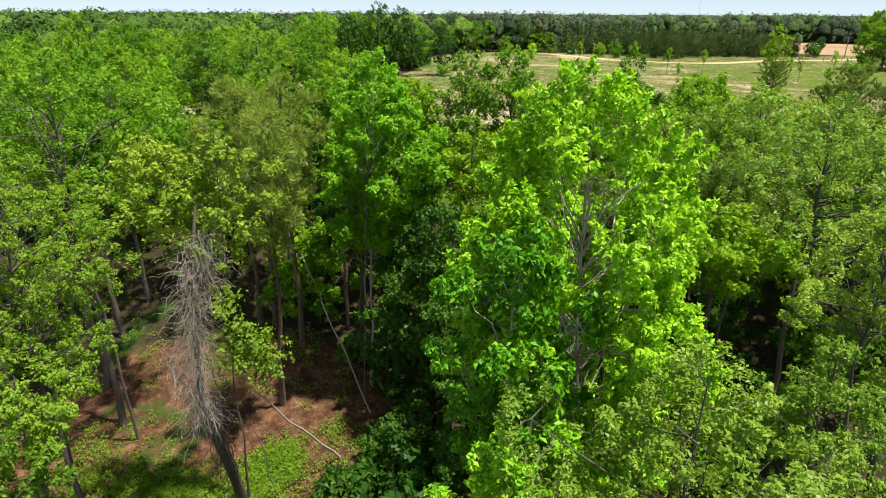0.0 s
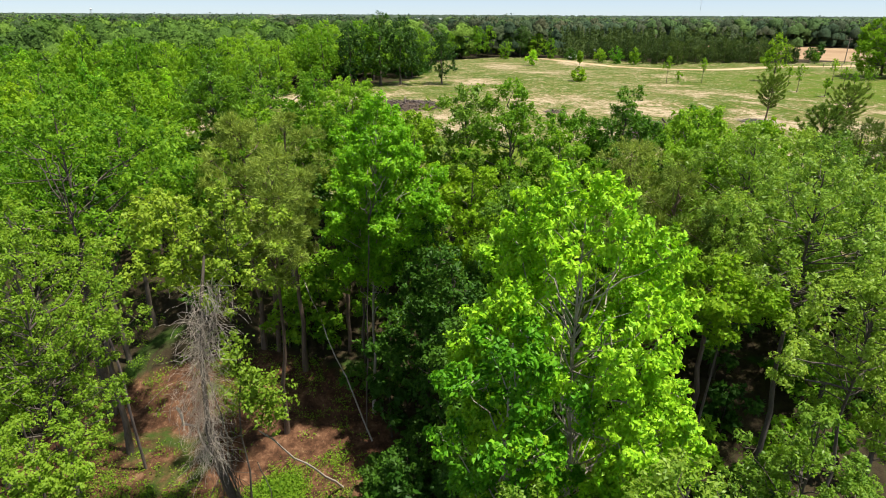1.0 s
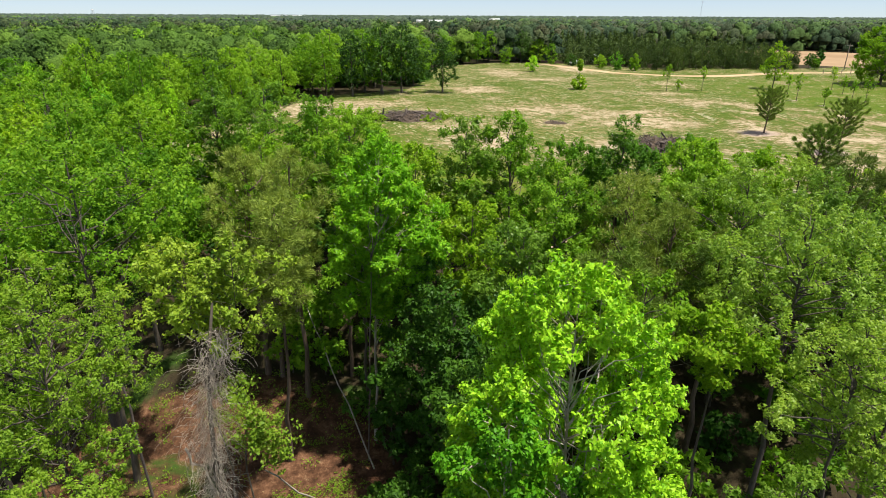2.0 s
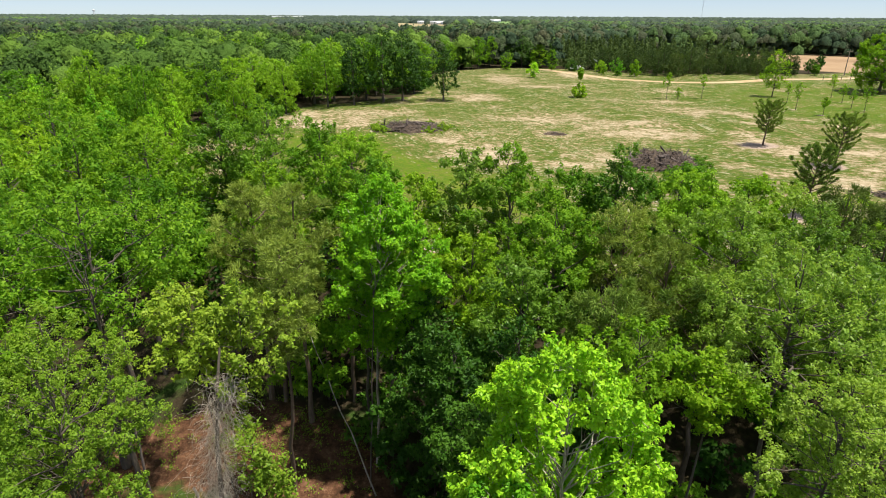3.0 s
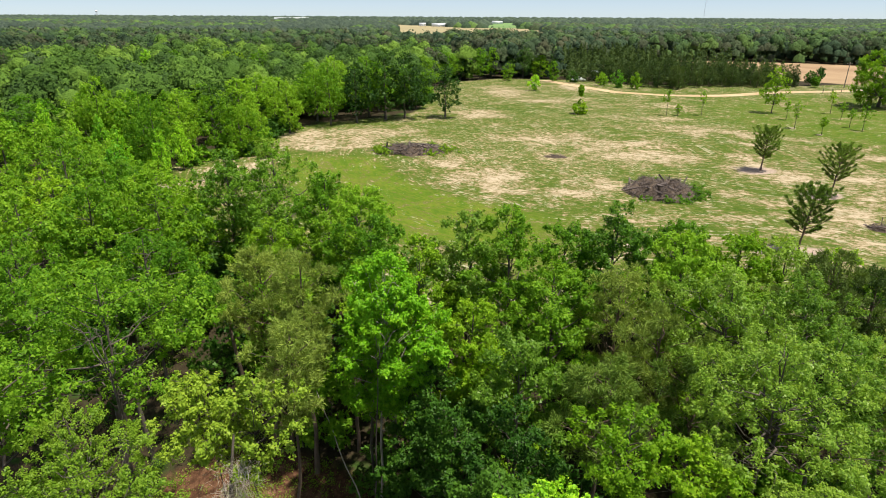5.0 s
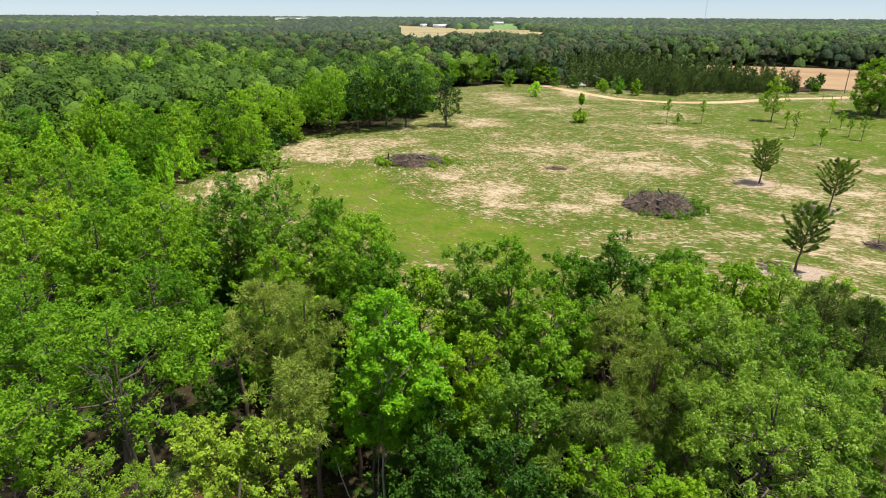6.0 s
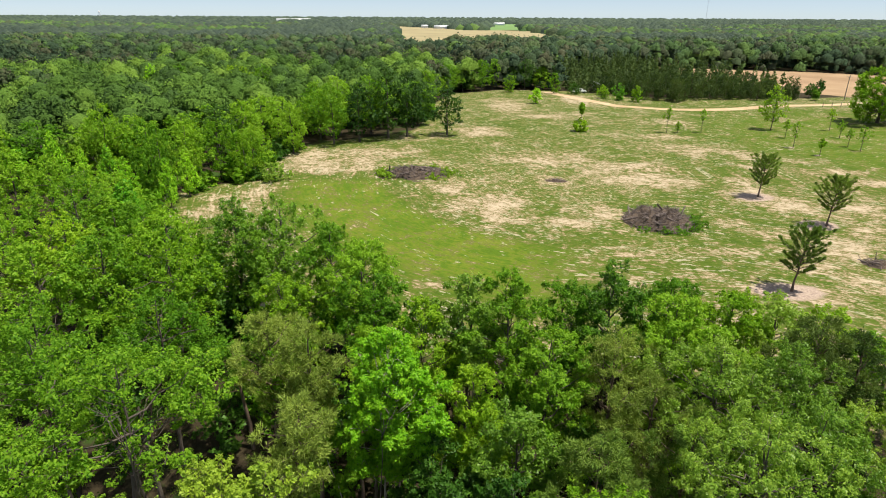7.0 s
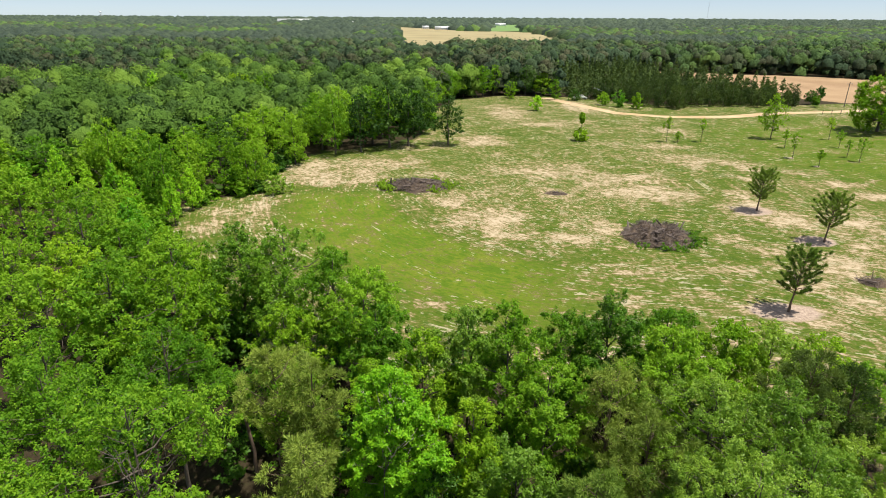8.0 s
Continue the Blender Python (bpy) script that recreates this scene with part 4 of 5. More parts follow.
def canopy(name, seed, p, top, radius, domes, sides, mat, label, category="woods", tufts=0, tuft=0.6, hull=1.0, fall=1.0):
    """Many far tree crowns as one mass: each crown is a heap of uneven leafy domes, roughened by leaf tufts, with low growth below."""
    rng = np.random.default_rng(seed)
    k = len(p)
    who = np.repeat(np.arange(k), domes)
    m = len(who)
    nth = np.arange(m) % domes
    first = nth == 0
    low = (nth >= domes - (2 if domes > 5 else 1)) & (domes > 2)
    ang = nth * 2.4 + rng.uniform(0, 6.28, k)[who]
    off = np.where(first, 0.0, rng.uniform(0.45, 0.8, m))
    size = radius[who] * np.where(first, 0.62, rng.uniform(0.36, 0.56, m)) * (1.25 if domes < 4 else 1.0)
    g = land(p[:, 0], p[:, 1])
    z = np.where(low, g[who] + top[who] * rng.uniform(0.1, 0.45, m), g[who] + top[who] - size * 0.95 - off ** 2 * radius[who] * rng.uniform(0.5, 1.5, m) * fall)
    c = np.stack([p[who, 0] + off * radius[who] * np.cos(ang), p[who, 1] + off * radius[who] * np.sin(ang), z], -1)
    polar = np.radians([118, 78, 42, 3]) if sides > 6 else np.radians([112, 58, 4])
    rings = len(polar)
    a = np.linspace(0, 2 * np.pi, sides, endpoint=False)
    d = np.stack([np.sin(polar)[:, None] * np.cos(a)[None], np.sin(polar)[:, None] * np.sin(a)[None], np.cos(polar)[:, None] + 0 * a[None]], -1)
    jit = rng.uniform(0.72, 1.25, (m, rings, sides, 1))
    jit[:, -1] = 1.0
    v = c[:, None, None] + d[None] * size[:, None, None, None] * hull * jit * np.array([1, 1, 0.95])
    i = np.arange(rings * sides).reshape(rings, sides)
    j = np.roll(i, -1, 1)
    q = np.stack([i[:-1], j[:-1], j[1:], i[1:]], -1).reshape(-1, 4)
    quads = (q[None] + (np.arange(m) * rings * sides)[:, None, None]).reshape(-1, 4)
    verts = v.reshape(-1, 3)
    crown_tone = rng.uniform(0, 1, k)
    tone = np.repeat(crown_tone[who], rings * sides)
    if tufts:
        on = np.repeat(np.arange(m), tufts)
        e = unit(rng.normal(0, 1, (len(on), 3)) + np.array([0, 0, 0.7]))
        tv, tq = leaf_blades(rng, c[on] + e * (size[on] * rng.uniform(0.86, 1.3, len(on)))[:, None], e, tuft, width=0.9, spread=0.45, small=True)
        quads = np.concatenate([quads[:, [0, 1, 2]], quads[:, [0, 2, 3]], tq + len(verts)])
        verts = np.concatenate([verts, tv])
        tone = np.concatenate([tone, np.repeat(crown_tone[who[on]], 3)])
    me = quad_mesh(name, verts, quads)
    me.attributes.new("tone", "FLOAT", "POINT").data.foreach_set("value", tone.astype(np.float32))
    me.polygons.foreach_set("use_smooth", np.ones(len(quads), bool))
    me.materials.append(mat)
    return tagged(new(name, me), label, category, kind="stuff")


def needle_cones(name, seed, p, top, radius, blades, size, mat, label, category="woods"):
    """Many far conifers as one mass of needle tufts."""
    rng = np.random.default_rng(seed)
    k = len(p)
    who = np.repeat(np.arange(k), blades)
    m = len(who)
    ang = rng.uniform(0, 2 * np.pi, m)
    h = rng.uniform(0, 1, m) ** 1.2
    r = (1 - h) ** 0.8 * (0.7 + 0.45 * rng.uniform(0, 1, m))
    c = np.stack([p[who, 0] + np.cos(ang) * r * radius[who], p[who, 1] + np.sin(ang) * r * radius[who], land(p[who, 0], p[who, 1]) + top[who] * (0.06 + 0.94 * h)], -1)
    v, q = leaf_blades(rng, c, unit(np.stack([np.cos(ang), np.sin(ang), 0.8 + 0 * ang], -1)), size[who], width=0.5, spread=0.3, small=True)
    me = quad_mesh(name, v, q)
    me.attributes.new("tone", "FLOAT", "POINT").data.foreach_set("value", np.repeat(rng.uniform(0, 1, k)[who], 3).astype(np.float32))
    me.materials.append(mat)
    return tagged(new(name, me), label, category, kind="stuff")


rng = np.random.default_rng(77)
PINEY = np.array([y > 165 and noise.noise((x * 0.016, y * 0.012, 5.1)) + 0.5 * noise.noise((x * 0.07, y * 0.07, 2.2)) > 0.02 for x, y in REST])
for name, seed, q, mat, lab in (("broadleaf_woodland", 1, REST[~PINEY], FAR_LEAF, "dense mid-green broadleaf woodland seen from above"), ("woodland_pines", 6, REST[PINEY], FAR_PINE, "darker pines among the broadleaf woodland")):
    canopy(name, seed, q, rng.uniform(9.0, 14.5, len(q)), rng.uniform(4.0, 5.7, len(q)) * (0.8 if seed == 6 else 1), 11, 6, mat, lab, tufts=60 if seed == 1 else 36, tuft=0.55 if seed == 1 else 0.7, hull=0.92, fall=1.6)

# young pine plantation beyond the track
PLANTATION = [(50, 240), (58, 238), (79, 217), (110, 222), (128, 226), (134, 246), (120, 300), (108, 365), (62, 335), (44, 275)]


def plantation():
    rng = np.random.default_rng(9)
    first = tree("young_pine", 400, 80.0, 222.0, 7.5, 2.0, 6.9, NEEDLE_MID, BARK_PINE, "bushy young dark-green plantation pine", profile="spire", boughs=16, sprays=5, leaves=4, fine_wood=0, size=1.0,
                 bough=0.34, spray=0.5, trunk=0.1, limbs=2, needle=True, base=0.0, group="pine plantation")
    pts = np.array([(x + rng.uniform(-1.7, 1.7), y + rng.uniform(-1.7, 1.7)) for y in np.arange(214, 368, 4.3) for x in np.arange(42, 136, 4.3)])
    pts = pts[inside_distance(PLANTATION, pts[:, 0], pts[:, 1]) > 0]
    pts = pts[np.argsort(pts[:, 1] + 0.25 * np.abs(pts[:, 0] - 85))]
    for x, y in pts[:100]:
        s = rng.uniform(0.7, 1.15)
        copy_thing(first, Matrix.Translation((x, y, land_at(x, y))) @ Matrix.Rotation(rng.uniform(0, 6.3), 4, "Z") @ Matrix.Diagonal((s, s, s * rng.uniform(0.85, 1.2), 1)))
    r = pts[100:]
    r = r[rng.uniform(0, 1, len(r)) > 0.15]
    needle_cones("pine_plantation", 2, r, rng.uniform(4.0, 11.0, len(r)), rng.uniform(1.3, 2.3, len(r)), 120, rng.uniform(0.8, 1.15, len(r)), NEEDLE_MID, "rows of dark young plantation pines")


plantation()

# Blue-grey greens: the haze of distance is put into the needle colour.
HAZED_PINE = woods_material("hazed_pine_needles", [(0.1, (0.046, 0.068, 0.052)), (0.5, (0.058, 0.083, 0.058)), (0.9, (0.074, 0.105, 0.066))], 0.15)
FAR_FIELD = [(-33, 425), (-10, 430), (2, 545), (70, 545), (112, 570), (152, 850), (142, 1250), (70, 1220), (30, 1230), (-40, 1420), (-150, 1620), (-76, 900)]
GREEN_FIELD = [(66, 1230), (112, 2020), (224, 2060), (138, 1200)]


def far_woods():
    rng = np.random.default_rng(31)
    rows = []
    y = 236.0
    while y < 1500:
        s = 7.6 * (y / 300) ** 0.82
        xs = np.arange(-0.86 * y - 30, 0.86 * y + 30, s) + rng.uniform(0, s)
        rows.append(np.stack([xs + rng.uniform(-0.6, 0.6, len(xs)) * s, y + rng.uniform(-0.7, 0.7, len(xs)) * s, np.full(len(xs), s)], -1))
        y += s * 0.95
    p = np.concatenate(rows)
    x, y = p[:, 0], p[:, 1]
    keep = (inside_distance(CROP, x, y) < -3) & (inside_distance(PLANTATION, x, y) < -3) & (inside_distance(FAR_FIELD, x, y) < 0) & (inside_distance(GREEN_FIELD, x, y) < 0) & (inside_distance(MEADOW, x, y) < -4)
    keep &= ~((x < 14) & (y < 332)) & (line_distance(ROAD, x, y) > 6) & ~((x > 105) & (y < 300))
    p = p[keep]
    pine = noise_mask(p[:, 0], p[:, 1]) > 0.0
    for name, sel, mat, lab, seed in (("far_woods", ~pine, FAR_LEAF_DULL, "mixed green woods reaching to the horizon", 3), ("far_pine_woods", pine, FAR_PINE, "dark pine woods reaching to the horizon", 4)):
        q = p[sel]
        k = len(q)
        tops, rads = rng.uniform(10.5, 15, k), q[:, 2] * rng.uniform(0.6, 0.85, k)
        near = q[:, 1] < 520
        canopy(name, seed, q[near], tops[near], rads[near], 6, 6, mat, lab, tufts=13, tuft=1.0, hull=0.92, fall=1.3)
        canopy(name + "_beyond", seed + 10, q[~near], 10 + 0.6 * (tops[~near] - 10), rads[~near] * 1.15, 2, 6, HAZED_PINE if mat is FAR_PINE else FAR_LEAF_DULL, lab)
    rows = []
    y = 1500.0
    while y < 4700:
        s = 34 * (y / 1500) ** 0.9
        xs = np.arange(-0.86 * y, 0.86 * y, s) + rng.uniform(0, s)
        rows.append(np.stack([xs + rng.uniform(-0.4, 0.4, len(xs)) * s, y + rng.uniform(-0.4, 0.4, len(xs)) * s, np.full(len(xs), s)], -1))
        y += s * 1.3
    p = np.concatenate(rows)
    p = p[(inside_distance(FAR_FIELD, p[:, 0], p[:, 1]) < 0) & (inside_distance(GREEN_FIELD, p[:, 0], p[:, 1]) < 4)]
    canopy("horizon_woods", 5, p, rng.uniform(11, 14.5, len(p)), p[:, 2] * rng.uniform(0.7, 0.95, len(p)), 1, 6, HAZED_PINE, "distant dark woods along the horizon")


def noise_mask(x, y):
    return np.array([noise.noise((a * 0.006, b * 0.0045, 3.3)) + 0.35 * noise.noise((a * 0.03, b * 0.02, 1.7)) for a, b in zip(x, y)])


far_woods()


# ---------------------------------------------------------------- the meadow's own things
def meadow_pine(seed, x, y, top, r, lean, label="young pine with dark tufted needles alone on the meadow"):
    """An open young pine: a bare lower trunk, upswept branches, bunches of long needles at their ends."""
    rng = np.random.default_rng(seed)
    root = new("meadow_pine")
    root.location = (x, y, land_at(x, y) - 0.05)
    tagged(root, label, "tree", "meadow pines")
    t = np.linspace(0, 1, 12)
    line = np.stack([lean * t ** 1.3 + rng.normal(0, 0.04, 12), rng.normal(0, 0.04, 12), top * t], -1)
    line[0] = 0
    part("trunk", tube(line, 0.135 * (1 - 0.85 * t) * np.array([1.35, 1.1] + [1] * 10), 8), BARK_PINE, root, smooth_faces=True)
    tips, ways = [], []
    for k in range(40):
        h = 0.3 + 0.68 * (k + rng.uniform(0, 1)) / 40
        a = k * 2.4 + rng.uniform(-0.4, 0.4)
        start = np.array([np.interp(h, t, line[:, j]) for j in range(3)])
        long = r * np.clip(1 - np.abs(2 * (h - 0.3) / 0.7 - 0.8) ** 2.2, 0.12, 1) ** 0.6 * rng.uniform(0.65, 1.1) + 0.15
        out = np.array([math.cos(a), math.sin(a), 0])
        rise = 0.3 + 0.7 * (h - 0.3)
        b = np.stack([start + out * long * u + np.array([0, 0, long * (rise * u + 0.28 * u * u)]) for u in (0, 0.35, 0.7, 1.0)])
        part("limb", tube(b, 0.05 * (1.15 - h) * np.array([1.3, 0.9, 0.6, 0.3]) + 0.008, 5), BARK_PINE, root, smooth_faces=True)
        for u in (1.0, 1.0, 0.86, 0.74, 0.62, 0.5, 0.36):
            side = np.array([-out[1], out[0], 0]) * rng.normal(0, 0.32 * long * (0.4 if u == 1 else 1) * 0.6)
            tips.append(start + out * long * u + np.array([0, 0, long * (rise * u + 0.28 * u * u) + rng.uniform(0, 0.2)]) + side)
            ways.append(unit(out + np.array([0, 0, 0.9]) + side))
    tips, ways = np.array(tips), np.array(ways)
    on = np.repeat(np.arange(len(tips)), 84)
    way = unit(ways[on] * 0.7 + rng.normal(0, 0.62, (len(on), 3)))
    base = tips[on] - ways[on] * rng.uniform(0, 0.3, (len(on), 1))
    w = unit(np.cross(way, rng.normal(0, 1, (len(on), 3)))) * 0.026
    long = rng.uniform(0.22, 0.36, (len(on), 1))
    part("needle_tuft", (np.stack([base - w, base + way * long, base + w], 1).reshape(-1, 3), np.arange(3 * len(on)).reshape(-1, 3)), NEEDLE_DARK, root, "long dark-green needles in bunches")["kind"] = "stuff"
    return root


meadow_pine(601, 52.2, 98.5, 6.7, 2.4, 0.3)
meadow_pine(602, 38.0, 60.9, 7.0, 2.4, 0.6)
meadow_pine(603, 55.1, 83.7, 7.0, 2.4, 0.5)

for i, (x, y, top, r, dep) in enumerate([(66.2, 159.3, 6.3, 1.2, 4.2), (57.0, 158.9, 6.9, 1.5, 4.6), (60.0, 159.0, 3.0, 1.3, 2.7), (84.0, 151.3, 4.8, 1.0, 3.2), (79.9, 139.7, 6.5, 1.5, 4.6),
                                          (102.9, 164.6, 6.0, 1.3, 4.0), (92.8, 140.2, 4.6, 1.0, 3.0), (92.8, 135.6, 5.9, 1.8, 4.0), (81.3, 131.4, 3.8, 1.0, 2.4), (98.0, 152.0, 4.6, 1.0, 3.2)]):
    tree("planted_sapling", 620 + i, x, y, top, r * 0.75, dep * 0.85, SPRING if i % 3 else OAK, BARK, "thin planted sapling with sparse light-green leaves on the meadow", "sapling", boughs=13, sprays=4, leaves=9,
         size=0.27, bough=0.4, spray=0.32, trunk=0.07, limbs=4, group="meadow saplings")
for i, (x, y, top, r, dep) in enumerate([(34.0, 156.5, 4.1, 1.9, 3.8), (34.0, 157.0, 7.6, 0.5, 2.6), (29.7, 211.4, 5.3, 1.9, 4.6), (24.0, 245.0, 7.0, 3.2, 6.6), (40.6, 240.0, 8.2, 2.2, 7.6), (61.0, 222.0, 6.0, 2.2, 5.6),
                                          (66.0, 218.0, 5.6, 2.2, 5.2), (56.0, 226.0, 5.2, 1.9, 4.8), (-32.4, 107.6, 3.4, 3.0, 3.2), (47.8, 238.5, 4.8, 2.3, 4.6), (134.5, 231.9, 5.6, 1.8, 4.4), (138.5, 232.5, 6.6, 1.8, 4.6), (133.5, 226.0, 4.0, 1.4, 3.0)]):
    tree("meadow_bush", 640 + i, x, y, top, r, dep, (SPRING, SPRING, LIME, SPRING, OAK, LIME, SPRING, OAK, PALE, DARK, DARK, DARK, OAK)[i], BARK, "leafy green bush at the edge of the meadow", "bush", boughs=20, sprays=6,
         leaves=7, size=0.5, bough=0.36, spray=0.5, trunk=0.06, limbs=3, group="meadow bushes")


def brush_pile(seed, x, y, rx, ry, h, sticks, weeds, label):
    """A heap of cut branches and roots with weeds growing round it."""
    rng = np.random.default_rng(seed)
    root = new("brush_pile")
    root.location = (x, y, land_at(x, y))
    tagged(root, label, "brush pile")
    n, m = 64, 22
    a = np.linspace(0, 2 * np.pi, n, endpoint=False)
    t = np.linspace(1.15, 0.0, m)
    A, T = np.meshgrid(a, t)
    R = T * (1 + 0.18 * np.sin(3 * A + seed) + 0.12 * np.sin(7 * A))

    def heap(px, py):
        """Height of the uneven mound."""
        q = np.hypot(px / rx, py / ry)
        lump = np.array([noise.noise((u * 0.55, v * 0.55, seed * 1.7)) + 0.6 * noise.noise((u * 1.5, v * 1.5, seed * 0.9)) for u, v in zip(np.ravel(px), np.ravel(py))]).reshape(np.shape(px))
        return h * 0.72 * np.clip(1 - q ** 2, -0.05, 1) ** np.where(q < 1, 0.8, 1.0) * (0.8 + 0.75 * lump) - 0.04

    X, Y = R * np.cos(A) * rx, R * np.sin(A) * ry
    Z = heap(X, Y) + rng.normal(0, 0.05 * h, A.shape) * (T < 0.9)
    i = np.arange(n * m).reshape(m, n)
    j = np.roll(i, -1, 1)
    part("debris", (np.stack([X, Y, Z], -1).reshape(-1, 3), np.stack([i[:-1], j[:-1], j[1:], i[1:]], -1).reshape(-1, 4)), ROT, root, "dark earth and rotted wood")
    out = []
    for k in range(sticks):
        q = rng.uniform(0, 2 * np.pi)
        d = rng.uniform(0, 1) ** 0.6
        cx, cy = d * np.cos(q) * rx, d * np.sin(q) * ry
        c = np.array([cx, cy, float(heap(np.array([cx]), np.array([cy]))[0]) + rng.uniform(-0.05, 0.3)])
        w = unit(rng.normal(0, 1, 3) * np.array([1, 1, 0.4]))
        if k % 60 == 0:
            ln = min(rng.uniform(0.9, 1.9), 0.4 * ry)
            part("log", tube(bend(rng, c - w * ln, c + w * ln, 5, 0.08), rng.uniform(0.1, 0.2) * np.array([0.8, 1, 0.95, 0.8, 0.5]), 7), BRUSH, root, smooth_faces=True)
        else:
            ln = rng.uniform(0.25, 0.95)
            out.append(tube(bend(rng, c - w * ln, c + w * ln, 4, 0.1), rng.uniform(0.02, 0.06) * np.linspace(1, 0.4, 4), 3))
    part("brushwood", joined(out), BRUSH, root, "tangled grey-brown cut branches")["kind"] = "stuff"
    spots = [(np.cos(q) * rx * 0.95, np.sin(q) * ry * 0.95, 0.25) for q in weeds]
    if spots:
        part("weed_growth", leafy_mass(rng, spots, np.array([0.75, 0.65, 0.28]), 5000, 0.28), WEED, root, "green weeds growing over the heap")["kind"] = "stuff"
    return root


brush_pile(701, 31.3, 85.3, 5.2, 5.4, 2.4, 1100, (0.1, 0.0, -0.12, -0.25, 0.22, -0.05, -0.7, -1.2, -1.7, -2.2, 1.5), "large heap of grey-brown cut branches with green weeds")
brush_pile(702, -6.3, 112.5, 6.4, 4.4, 1.4, 850, (3.3, 3.1, 2.9, 3.6, -0.3, 0.1, -2.4, 1.0, -1.0), "wide low heap of dry brush with weeds at its rim")
brush_pile(703, 19.8, 109.0, 2.4, 1.0, 0.4, 60, (), "small low heap of dead brush on bare sand")
brush_pile(704, 53.2, 69.4, 1.9, 1.5, 0.7, 70, (), "small dark heap of dead brush")


# ---------------------------------------------------------------- along the track and far away
def box(x0, y0, z0, x1, y1, z1):
    v = np.array([(x, y, z) for z in (z0, z1) for x, y in ((x0, y0), (x1, y0), (x1, y1), (x0, y1))], float)
    return v, np.array([(3, 2, 1, 0), (4, 5, 6, 7), (0, 1, 5, 4), (1, 2, 6, 5), (2, 3, 7, 6), (3, 0, 4, 7)])


POST = bark_material("weathered_post", (0.1, 0.085, 0.07), (0.3, 0.26, 0.22))
WHITE = plain_material("white_paint", (0.75, 0.76, 0.76), 0.35, 0.0, 0.08)
GLASS_DARK = plain_material("dark_car_glass", (0.02, 0.024, 0.028), 0.08, 0.0, 0.1)
RUBBER = plain_material("black_rubber", (0.02, 0.02, 0.02), 0.8)
STEEL = plain_material("grey_steel", (0.35, 0.36, 0.37), 0.45, 0.8, 0.15)
ROOF = plain_material("pale_metal_roof", (0.62, 0.64, 0.66), 0.4, 0.3, 0.12, 0.3)
WIRE = plain_material("dark_cable", (0.05, 0.05, 0.05), 0.6)


def utility_pole(x, y, h):
    g = land_at(x, y)
    root = new("utility_pole")
    root.location = (x, y, g - 0.1)
    tagged(root, "weathered wooden utility pole beside the sandy track", "utility pole")
    part("pole", tube([(0, 0, 0), (0.03, 0, h * 0.5), (0.12, 0, h)], [0.17, 0.15, 0.12], 8), POST, root, smooth_faces=True)
    part("crossarm", box(-0.9, -0.06, h - 0.75, 1.15, 0.06, h - 0.6), POST, root)
    for k in (-0.8, 0.1, 1.0):
        part("insulator", tube([(k, 0, h - 0.6), (k, 0, h - 0.5), (k, 0, h - 0.42)], [0.05, 0.07, 0.03], 6), STEEL, root)
    return root


utility_pole(143.5, 225.0, 9.0)


def fence(points):
    """Wooden posts with wire along the track."""
    root = new("post_fence")
    root.location = (*points[0], land_at(*points[0]))
    o = np.array(root.location)
    tagged(root, "low fence of weathered wooden posts and wire beside the track", "fence")
    tops = []
    for x, y in points:
        z = land_at(x, y)
        part("post", tube(np.array([(x, y, z - 0.2), (x, y, z + 0.8), (x + 0.03, y, z + 1.5)]) - o, [0.11, 0.1, 0.09], 6), POST, root)
        tops.append((x, y, z + 1.3))
    for dz in (0.0, -0.45):
        part("wire", tube(np.array(tops) + np.array([0, 0, dz]) - o, np.full(len(tops), 0.012), 3), WIRE, root)


fence([(126.0 + 3.4 * i, 208.0 + 0.55 * i) for i in range(9)])


